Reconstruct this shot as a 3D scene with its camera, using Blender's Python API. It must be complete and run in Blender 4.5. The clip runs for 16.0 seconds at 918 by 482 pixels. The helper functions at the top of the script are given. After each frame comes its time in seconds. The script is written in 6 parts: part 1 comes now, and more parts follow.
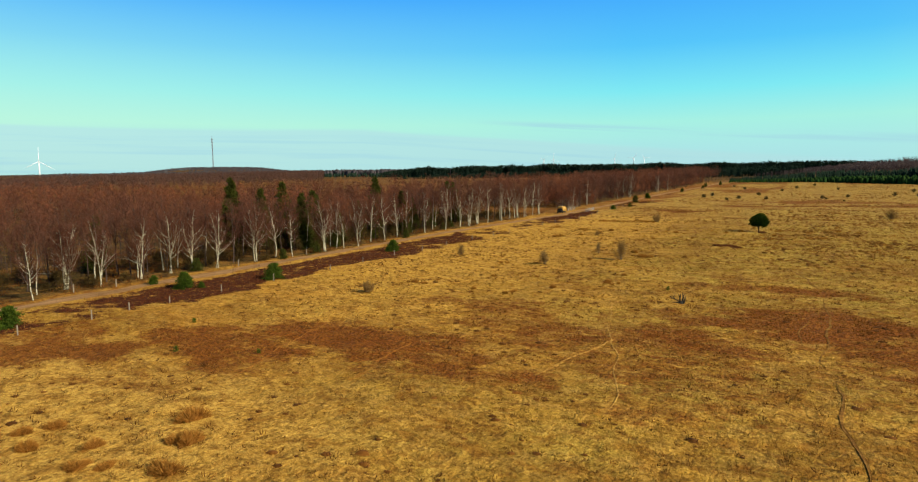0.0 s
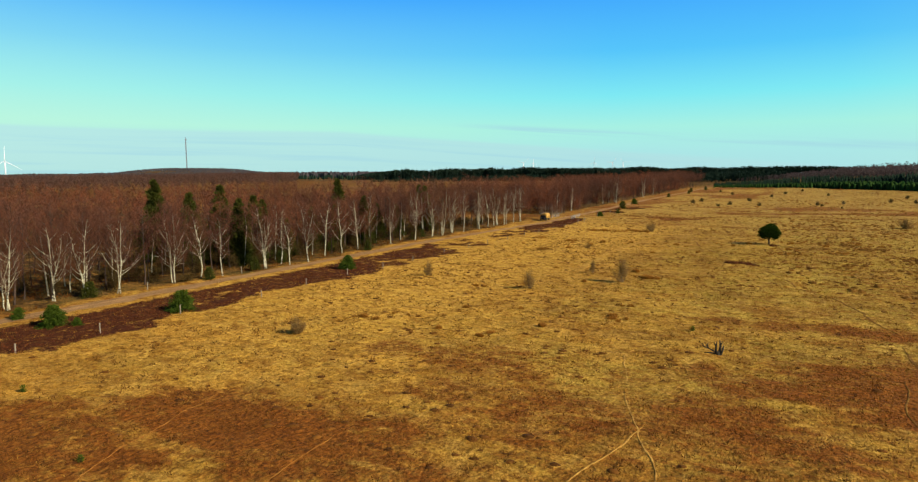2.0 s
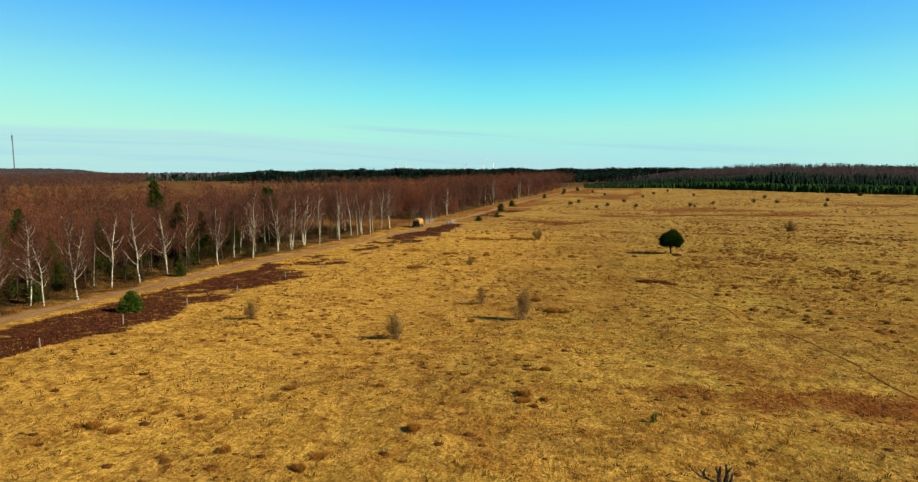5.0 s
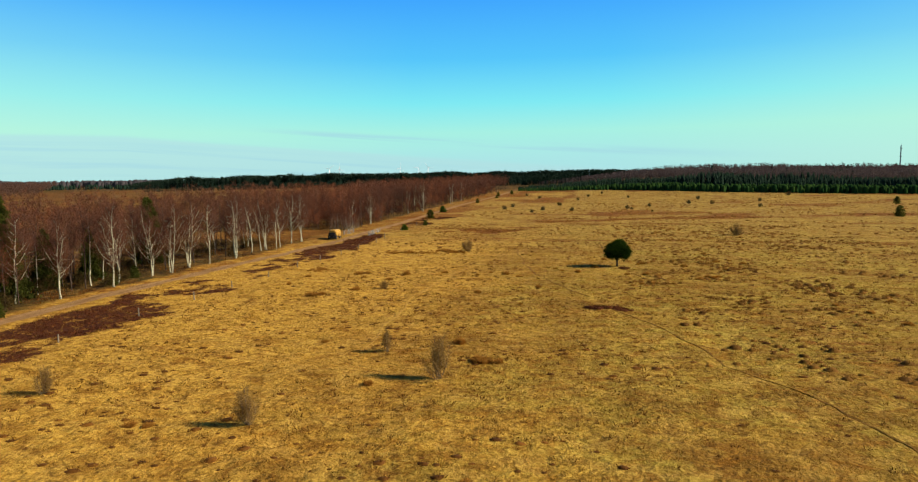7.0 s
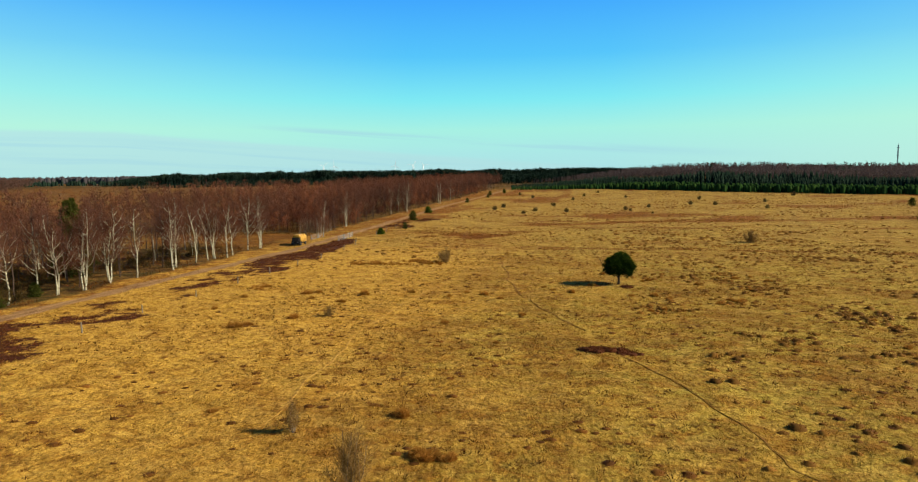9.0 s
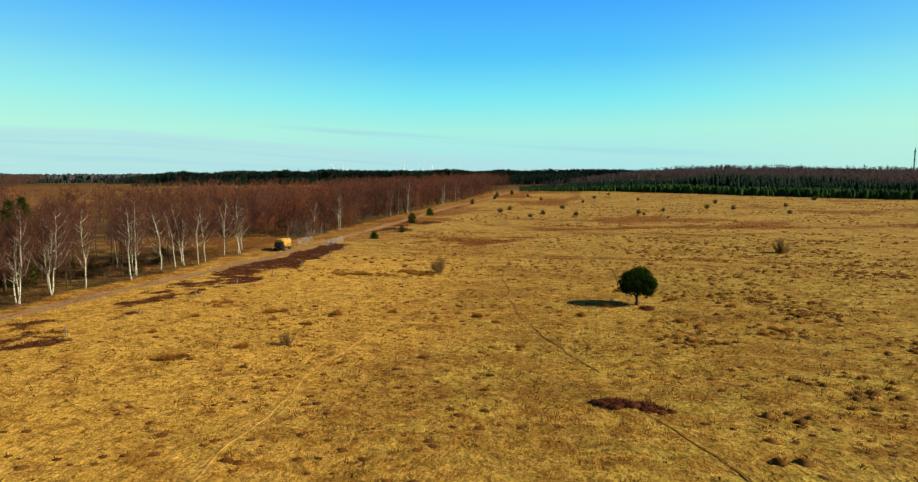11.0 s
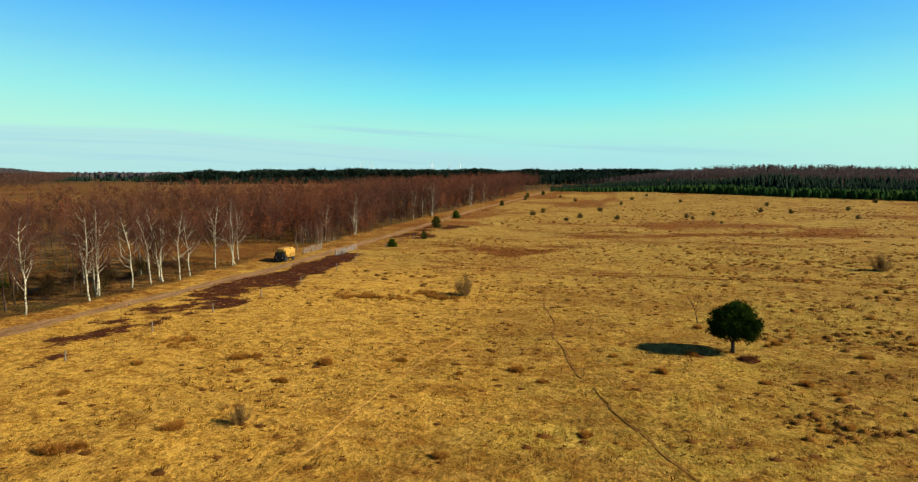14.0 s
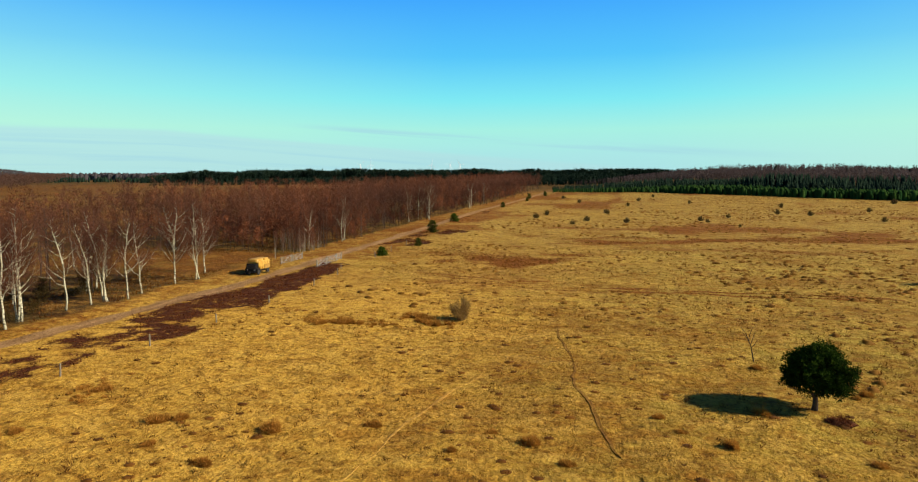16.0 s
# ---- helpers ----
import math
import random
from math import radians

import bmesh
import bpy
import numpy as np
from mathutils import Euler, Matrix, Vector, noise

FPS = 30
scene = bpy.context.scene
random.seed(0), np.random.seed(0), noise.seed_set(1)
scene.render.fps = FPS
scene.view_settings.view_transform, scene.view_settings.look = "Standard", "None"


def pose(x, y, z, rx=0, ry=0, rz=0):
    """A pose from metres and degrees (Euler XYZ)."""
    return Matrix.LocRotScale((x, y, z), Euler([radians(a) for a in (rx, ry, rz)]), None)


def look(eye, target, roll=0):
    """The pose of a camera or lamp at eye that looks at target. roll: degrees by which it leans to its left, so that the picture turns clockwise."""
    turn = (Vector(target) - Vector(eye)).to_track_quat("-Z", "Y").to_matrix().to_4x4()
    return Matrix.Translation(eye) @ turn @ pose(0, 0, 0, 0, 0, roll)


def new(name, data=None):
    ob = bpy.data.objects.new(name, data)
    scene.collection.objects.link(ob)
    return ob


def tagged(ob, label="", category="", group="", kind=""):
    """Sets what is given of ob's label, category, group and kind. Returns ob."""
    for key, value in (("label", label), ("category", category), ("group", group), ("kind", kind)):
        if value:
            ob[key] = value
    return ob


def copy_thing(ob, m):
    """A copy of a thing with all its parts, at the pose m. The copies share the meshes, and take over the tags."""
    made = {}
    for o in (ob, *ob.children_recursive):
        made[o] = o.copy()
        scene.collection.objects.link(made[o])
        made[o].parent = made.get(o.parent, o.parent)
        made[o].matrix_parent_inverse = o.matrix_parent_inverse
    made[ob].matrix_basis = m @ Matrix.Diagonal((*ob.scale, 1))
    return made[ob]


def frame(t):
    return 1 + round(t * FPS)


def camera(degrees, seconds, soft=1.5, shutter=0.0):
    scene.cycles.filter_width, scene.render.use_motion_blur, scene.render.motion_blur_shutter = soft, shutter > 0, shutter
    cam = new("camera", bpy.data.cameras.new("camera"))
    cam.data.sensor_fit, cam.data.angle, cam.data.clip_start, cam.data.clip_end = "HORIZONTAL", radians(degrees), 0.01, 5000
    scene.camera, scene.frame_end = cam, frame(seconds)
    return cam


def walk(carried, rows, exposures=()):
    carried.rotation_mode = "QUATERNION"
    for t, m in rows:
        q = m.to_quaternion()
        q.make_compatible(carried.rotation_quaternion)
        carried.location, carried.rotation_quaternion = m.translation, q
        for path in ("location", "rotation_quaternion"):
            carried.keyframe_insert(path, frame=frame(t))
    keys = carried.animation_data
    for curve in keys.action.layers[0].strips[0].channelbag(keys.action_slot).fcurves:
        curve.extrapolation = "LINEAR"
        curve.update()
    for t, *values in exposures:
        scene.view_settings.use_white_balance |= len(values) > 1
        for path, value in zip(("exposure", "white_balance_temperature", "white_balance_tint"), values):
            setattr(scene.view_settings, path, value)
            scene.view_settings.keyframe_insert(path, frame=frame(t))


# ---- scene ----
cam = camera(72.2, 16.0, soft=1.2)
PATH = [
    (0, (-0.967, 1.76, 16.517), (-1.954, 3.485, 16.294), -0.5),
    (0.5, (-3.258, 6.651, 16.506), (-4.215, 8.393, 16.285), -0.4),
    (1, (-5.444, 11.536, 16.471), (-6.387, 13.286, 16.252), -0.3),
    (1.5, (-7.611, 16.392, 16.422), (-8.547, 18.146, 16.207), -0.2),
    (2, (-9.713, 21.172, 16.384), (-10.644, 22.929, 16.17), -0.1),
    (2.5, (-11.778, 25.842, 16.367), (-12.704, 27.601, 16.154), -0.0),
    (3, (-13.613, 30.391, 16.282), (-14.52, 32.161, 16.07), -0.0),
    (3.5, (-15.31, 34.821, 16.191), (-16.151, 36.623, 15.98), 0.0),
    (4, (-16.858, 39.184, 16.108), (-17.607, 41.027, 15.897), -0.0),
    (4.5, (-18.184, 43.615, 16.091), (-18.838, 45.493, 15.88), -0.1),
    (5, (-19.224, 48.069, 16.026), (-19.788, 49.976, 15.815), -0.1),
    (5.2, (-19.516, 49.947, 16.026), (-20.051, 51.863, 15.816), -0.1),
    (7.3, (-21.088, 70.279, 16.073), (-21.451, 72.236, 15.874), -0.9),
    (7.5, (-21.162, 72.276, 16.101), (-21.524, 74.233, 15.903), -0.9),
    (8, (-21.229, 77.336, 16.226), (-21.587, 79.294, 16.026), -0.7),
    (8.5, (-21.166, 81.981, 16.286), (-21.52, 83.939, 16.081), -0.6),
    (9, (-20.786, 86.076, 16.303), (-21.141, 88.033, 16.095), -0.6),
    (9.2, (-20.694, 87.521, 16.306), (-21.047, 89.478, 16.097), -0.5),
    (11.3, (-21.155, 101.398, 16.251), (-21.545, 103.349, 16.045), -0.1),
    (11.5, (-21.327, 102.621, 16.261), (-21.725, 104.57, 16.053), -0.2),
    (12, (-21.982, 105.818, 16.329), (-22.411, 107.761, 16.122), -0.2),
    (12.5, (-22.731, 109.072, 16.367), (-23.183, 111.01, 16.159), -0.1),
    (13, (-23.564, 112.301, 16.399), (-24.024, 114.237, 16.191), -0.1),
    (13.5, (-24.412, 115.62, 16.398), (-24.877, 117.554, 16.19), -0.0),
    (14, (-25.285, 119.038, 16.382), (-25.752, 120.971, 16.173), 0.1),
    (14.5, (-25.987, 122.492, 16.355), (-26.454, 124.426, 16.146), 0.0),
    (15, (-26.705, 125.974, 16.361), (-27.172, 127.907, 16.152), 0.0),
    (15.5, (-27.439, 129.556, 16.383), (-27.906, 131.489, 16.174), -0.1),
    (16, (-28.159, 133.071, 16.374), (-28.626, 135.004, 16.166), -0.0),
]
walk(cam, [(t, look(eye, target, roll)) for t, eye, target, roll in PATH])

# ---- world, sun, exposure ----
scene.view_settings.exposure = 0.94
SUN_UP, SUN_FROM = 30.0, 90.0          # degrees above the ground; compass bearing from +y towards +x

world = bpy.data.worlds.new("sky")
scene.world = world
world.use_nodes = True
wt = world.node_tree
wt.nodes.clear()


def wn(kind):
    return wt.nodes.new(kind)


def wmix():
    n = wn("ShaderNodeMix")
    n.data_type = "RGBA"
    return n


sky = wn("ShaderNodeTexSky")
sky.sky_type, sky.sun_disc = "NISHITA", False
sky.sun_elevation, sky.sun_rotation = radians(SUN_UP), radians(SUN_FROM)
sky.altitude, sky.air_density, sky.dust_density, sky.ozone_density = 20.0, 1.0, 0.6, 2.0
way = wn("ShaderNodeTexCoord")
sep = wn("ShaderNodeSeparateXYZ")
wt.links.new(way.outputs["Generated"], sep.inputs[0])
ramp = wn("ShaderNodeValToRGB")
wt.links.new(sep.outputs["Z"], ramp.inputs[0])
stops = ((0.0, (0.215, 0.405, 0.425)), (0.03, (0.210, 0.425, 0.430)), (0.07, (0.200, 0.470, 0.410)), (0.115, (0.105, 0.440, 0.480)),
         (0.18, (0.042, 0.300, 0.520)), (0.27, (0.019, 0.195, 0.540)), (0.36, (0.012, 0.080, 0.24)), (0.55, (0.007, 0.024, 0.085)), (1.0, (0.005, 0.011, 0.040)))
els = ramp.color_ramp.elements
while len(els) < len(stops):
    els.new(0.5)
for e, (p, c) in zip(els, stops):
    e.position, e.color = p, (*c, 1)
# the low sky is greener and paler to both sides of the view north
gw = wn("ShaderNodeMapRange")
gw.inputs[1].default_value, gw.inputs[2].default_value, gw.inputs[3].default_value, gw.inputs[4].default_value = -0.25, -0.92, 0.0, 0.75
wt.links.new(sep.outputs["X"], gw.inputs[0])
gh = wn("ShaderNodeMapRange")
gh.inputs[1].default_value, gh.inputs[2].default_value, gh.inputs[3].default_value, gh.inputs[4].default_value = 0.26, 0.06, 0.0, 1.0
wt.links.new(sep.outputs["Z"], gh.inputs[0])
gm = wn("ShaderNodeMath")
gm.operation = "MULTIPLY"
wt.links.new(gw.outputs[0], gm.inputs[0])
wt.links.new(gh.outputs[0], gm.inputs[1])
ge = wn("ShaderNodeMapRange")
ge.inputs[1].default_value, ge.inputs[2].default_value, ge.inputs[3].default_value, ge.inputs[4].default_value = 0.05, 0.50, 0.0, 0.55
wt.links.new(sep.outputs["X"], ge.inputs[0])
ga = wn("ShaderNodeMath")
ga.operation = "MULTIPLY_ADD"
wt.links.new(ge.outputs[0], ga.inputs[0])
wt.links.new(gh.outputs[0], ga.inputs[1])
wt.links.new(gm.outputs[0], ga.inputs[2])
greener = wmix()
wt.links.new(ga.outputs[0], greener.inputs[0])
wt.links.new(ramp.outputs[0], greener.inputs[6])
greener.inputs[7].default_value = (0.275, 0.490, 0.370, 1)
# a thin bank of haze low over the horizon, sinking towards +x, with long streaks in it
def wmath(op, a, b):
    n = wn("ShaderNodeMath")
    n.operation = op
    for i, v in ((0, a), (1, b)):
        if isinstance(v, bpy.types.NodeSocket):
            wt.links.new(v, n.inputs[i])
        else:
            n.inputs[i].default_value = v
    return n.outputs[0]


def wspan(v, lo, hi, a, b):
    n = wn("ShaderNodeMapRange")
    n.interpolation_type = "SMOOTHSTEP"
    wt.links.new(v, n.inputs[0])
    for i, x in zip((1, 2, 3, 4), (lo, hi, a, b)):
        n.inputs[i].default_value = x
    return n.outputs[0]


slope = wmath("ADD", sep.outputs["Z"], wmath("MULTIPLY", wmath("MAXIMUM", wmath("ADD", sep.outputs["X"], 0.62), 0.0), 0.080))
lay = wn("ShaderNodeCombineXYZ")
wt.links.new(wmath("MULTIPLY", sep.outputs["X"], 2.2), lay.inputs[0])
wt.links.new(wmath("MULTIPLY", sep.outputs["Y"], 2.2), lay.inputs[1])
wt.links.new(wmath("MULTIPLY", slope, 95.0), lay.inputs[2])
streak = wn("ShaderNodeTexNoise")
streak.inputs["Scale"].default_value, streak.inputs["Detail"].default_value, streak.inputs["Roughness"].default_value = 1.0, 5.0, 0.55
wt.links.new(lay.outputs[0], streak.inputs["Vector"])
ripple = wmath("ADD", slope, wmath("MULTIPLY", wmath("SUBTRACT", streak.outputs[0], 0.5), 0.012))
bank = wmath("MULTIPLY", wspan(ripple, 0.059, 0.067, 1.0, 0.0), 0.75)
bands = wmath("MULTIPLY", wspan(streak.outputs[0], 0.48, 0.64, 0.0, 0.6), wspan(slope, 0.035, 0.075, 1.0, 0.0))
# a wisp that runs off from the bank and sinks to the horizon
trace = wmath("ABSOLUTE", wmath("ADD", wmath("ADD", sep.outputs["Z"], wmath("MULTIPLY", sep.outputs["X"], 0.064)), -0.0425), 0.0)
wisp = wmath("MULTIPLY", wmath("MULTIPLY", wspan(trace, 0.001, 0.009, 1.0, 0.0), wspan(streak.outputs[0], 0.40, 0.58, 0.0, 0.75)), wmath("MULTIPLY", wspan(sep.outputs["X"], -0.50, -0.36, 0.0, 1.0), wspan(sep.outputs["X"], 0.0, 0.32, 1.0, 0.0)))
bands = wmath("MAXIMUM", bands, wisp)
cloud = wmix()
wt.links.new(bank, cloud.inputs[0])
wt.links.new(greener.outputs[2], cloud.inputs[6])
cloud.inputs[7].default_value = (0.232, 0.400, 0.418, 1)
veil = wmix()
wt.links.new(bands, veil.inputs[0])
wt.links.new(cloud.outputs[2], veil.inputs[6])
veil.inputs[7].default_value = (0.190, 0.362, 0.420, 1)
dim = wn("ShaderNodeVectorMath")
dim.operation = "SCALE"
dim.inputs["Scale"].default_value = 0.06
wt.links.new(sky.outputs[0], dim.inputs[0])
both = wmix()
both.inputs[0].default_value = 0.92
wt.links.new(dim.outputs[0], both.inputs[6])
wt.links.new(veil.outputs[2], both.inputs[7])
bg = wn("ShaderNodeBackground")
bg.inputs["Strength"].default_value = 1.0
wt.links.new(both.outputs[2], bg.inputs[0])
wt.links.new(bg.outputs[0], wn("ShaderNodeOutputWorld").inputs[0])

sun = new("sun", bpy.data.lights.new("sun", "SUN"))
sun.data.energy, sun.data.angle, sun.data.color = 4.45, radians(0.5), (1.0, 0.88, 0.70)
sun.matrix_basis = look((math.cos(radians(SUN_UP)) * 100, 0, math.sin(radians(SUN_UP)) * 100), (0, 0, 0))

# ---- materials ----


class Nodes:
    """A small hand for building node materials."""

    def __init__(self, name, rough=0.9, metal=0.0, spec=0.15):
        self.mat = bpy.data.materials.new(name)
        self.mat.use_nodes = True
        self.t = self.mat.node_tree
        self.bsdf = self.t.nodes["Principled BSDF"]
        self.bsdf.inputs["Roughness"].default_value = rough
        self.bsdf.inputs["Metallic"].default_value = metal
        self.bsdf.inputs["Specular IOR Level"].default_value = spec
        self.pos = self.t.nodes.new("ShaderNodeNewGeometry").outputs["Position"]

    def put(self, socket, v):
        if isinstance(v, bpy.types.NodeSocket):
            self.t.links.new(v, socket)
        else:
            socket.default_value = v

    def noise(self, scale, detail=3.0, rough=0.55, lo=0.35, hi=0.65, squash=None, warp=0.0):
        n = self.t.nodes.new("ShaderNodeTexNoise")
        n.inputs["Scale"].default_value, n.inputs["Detail"].default_value = scale, detail
        n.inputs["Roughness"].default_value, n.inputs["Distortion"].default_value = rough, warp
        src = self.pos
        if squash:
            m = self.t.nodes.new("ShaderNodeMapping")
            m.inputs["Scale"].default_value = squash
            self.t.links.new(src, m.inputs[0])
            src = m.outputs[0]
        self.t.links.new(src, n.inputs["Vector"])
        return self.span(n.outputs[0], lo, hi)

    def span(self, v, lo, hi, a=0.0, b=1.0):
        r = self.t.nodes.new("ShaderNodeMapRange")
        self.put(r.inputs[0], v)
        for i, x in zip((1, 2, 3, 4), (lo, hi, a, b)):
            r.inputs[i].default_value = x
        return r.outputs[0]

    def math(self, op, a, b):
        m = self.t.nodes.new("ShaderNodeMath")
        m.operation = op
        self.put(m.inputs[0], a)
        self.put(m.inputs[1], b)
        return m.outputs[0]

    def mix(self, f, a, b):
        m = self.t.nodes.new("ShaderNodeMix")
        m.data_type = "RGBA"
        self.put(m.inputs[0], f)
        self.put(m.inputs[6], (*a, 1) if isinstance(a, tuple) else a)
        self.put(m.inputs[7], (*b, 1) if isinstance(b, tuple) else b)
        return m.outputs[2]

    def attr(self, name):
        a = self.t.nodes.new("ShaderNodeAttribute")
        a.attribute_name = name
        return a

    def island(self):
        return self.t.nodes.new("ShaderNodeNewGeometry").outputs["Random Per Island"]

    def bump(self, height, strength=0.5, distance=0.1):
        b = self.t.nodes.new("ShaderNodeBump")
        b.inputs["Strength"].default_value, b.inputs["Distance"].default_value = strength, distance
        self.put(b.inputs["Height"], height)
        self.t.links.new(b.outputs[0], self.bsdf.inputs["Normal"])

    def done(self, colour):
        self.put(self.bsdf.inputs["Base Color"], (*colour, 1) if isinstance(colour, tuple) else colour)
        return self.mat


def let_through(k, colour, share):
    """Thin blades and twigs: part of the light that falls on one side leaves on the other."""
    t = k.t
    thin = t.nodes.new("ShaderNodeBsdfTranslucent")
    k.put(thin.inputs["Color"], colour)
    mix = t.nodes.new("ShaderNodeMixShader")
    mix.inputs[0].default_value = share
    t.links.new(k.bsdf.outputs[0], mix.inputs[1])
    t.links.new(thin.outputs[0], mix.inputs[2])
    t.links.new(mix.outputs[0], t.nodes["Material Output"].inputs["Surface"])


def foliage(name, a, b, c, rough=0.85, spec=0.1, grain=0.6, thin=0.4):
    """Leaves, blades or twigs: the tone of a plant (attribute), then of a blade."""
    k = Nodes(name, rough, spec=spec)
    tone = k.attr("tone").outputs["Fac"]
    col = k.mix(k.span(tone, 0.0, 1.0), a, b)
    col = k.mix(k.math("MULTIPLY", k.island(), grain), col, c)
    if thin:
        let_through(k, col, thin)
    return k.done(col)


def plain(name, a, b, scale, rough=0.8, metal=0.0, bump=0.2, spec=0.3, squash=None):
    k = Nodes(name, rough, metal, spec)
    n = k.noise(scale, 4.0, squash=squash)
    fine = k.noise(scale * 7, 3.0)
    col = k.mix(n, a, b)
    col = k.mix(k.math("MULTIPLY", fine, 0.35), col, tuple(x * 0.6 for x in a))
    k.bump(fine, bump, 0.02)
    return k.done(col)


def heath_colour(k):
    """The dry heath's colour at a place: straw, olive and rust grass in drifts, dark tufts with painted shade, and pale
    tips.
    """
    grain = k.noise(4.2, 5.0, 0.72, 0.36, 0.63, squash=(1.0, 0.6, 1.0))
    field = k.noise(0.07, 5.0, 0.65, 0.42, 0.60, squash=(0.8, 1.2, 1.0), warp=0.6)
    wide = k.noise(0.022, 3.0, 0.55, 0.38, 0.62)
    xyz = k.t.nodes.new("ShaderNodeSeparateXYZ")
    k.t.links.new(k.pos, xyz.inputs[0])
    east = k.span(xyz.outputs[0], -48.0, -6.0)
    north = k.span(xyz.outputs[1], 165.0, 300.0)
    col = k.mix(grain, (0.358, 0.169, 0.020), (0.617, 0.340, 0.053))
    green = k.math("ADD", k.math("MULTIPLY", field, 0.45), k.math("MULTIPLY", east, k.span(xyz.outputs[1], 45.0, 150.0, 0.30, 0.95)))
    col = k.mix(green, col, k.mix(grain, (0.245, 0.170, 0.021), (0.428, 0.321, 0.053)))
    col = k.mix(k.math("MULTIPLY", wide, 0.5), col, k.mix(grain, (0.182, 0.082, 0.010), (0.309, 0.157, 0.024)))
    col = k.mix(k.math("MULTIPLY", north, 0.85), col, k.mix(grain, (0.230, 0.147, 0.027), (0.445, 0.320, 0.076)))
    broad = k.noise(0.055, 5.0, 0.75, 0.50, 0.62, squash=(0.8, 1.2, 1.0), warp=0.5)
    col = k.mix(k.math("MULTIPLY", broad, 0.6), col, k.mix(grain, (0.138, 0.060, 0.009), (0.264, 0.127, 0.020)))
    drift = k.noise(0.15, 6.0, 0.72, 0.49, 0.59, squash=(0.6, 1.2, 1.0), warp=0.6)
    col = k.mix(k.math("MULTIPLY", drift, k.span(east, 0.0, 1.0, 0.42, 0.55)), col, k.mix(grain, (0.114, 0.052, 0.007), (0.225, 0.117, 0.018)))
    verge = k.math("MULTIPLY", k.span(xyz.outputs[0], -34.0, -52.0), k.math("MULTIPLY", k.span(xyz.outputs[1], 52.0, 84.0), k.span(xyz.outputs[1], 226.0, 204.0)))
    col = k.mix(k.math("MULTIPLY", verge, 0.8), col, k.mix(grain, (0.400, 0.214, 0.027), (0.655, 0.402, 0.066)))
    near = k.math("MULTIPLY", k.span(xyz.outputs[1], 39.0, 30.0), k.span(xyz.outputs[0], -16.0, -36.0))
    col = k.mix(k.math("MULTIPLY", near, 0.8), col, k.mix(grain, (0.400, 0.222, 0.034), (0.650, 0.410, 0.082)))
    # pale mats of flattened grass, a metre or two across, and the rusty grass between them
    mats = k.noise(0.42, 6.0, 0.68, 0.47, 0.62, squash=(0.75, 1.1, 1.0), warp=0.7)
    col = k.mix(k.math("MULTIPLY", mats, 0.38), col, k.mix(grain, (0.425, 0.245, 0.049), (0.625, 0.396, 0.088)))
    rust = k.noise(0.48, 7.0, 0.72, 0.49, 0.60, squash=(0.8, 1.1, 1.0), warp=0.8)
    col = k.mix(k.math("MULTIPLY", rust, 0.64), col, k.mix(grain, (0.152, 0.059, 0.007), (0.282, 0.119, 0.014)))
    # dark spots and flecks: brown tufts, with their small shadows put into the colour
    spots = k.noise(0.50, 9.0, 0.86, 0.515, 0.575, squash=(0.8, 0.9, 1.0), warp=0.5)
    col = k.mix(k.math("MULTIPLY", spots, k.span(east, 0.0, 1.0, 0.38, 0.55)), col, k.mix(grain, (0.081, 0.031, 0.005), (0.181, 0.074, 0.010)))
    tuft = k.noise(1.9, 5.0, 0.7, 0.535, 0.59, squash=(0.75, 0.80, 1.0), warp=0.6)
    col = k.mix(k.math("MULTIPLY", tuft, 0.5), col, k.mix(grain, (0.065, 0.026, 0.004), (0.143, 0.062, 0.008)))
    return col, grain, field


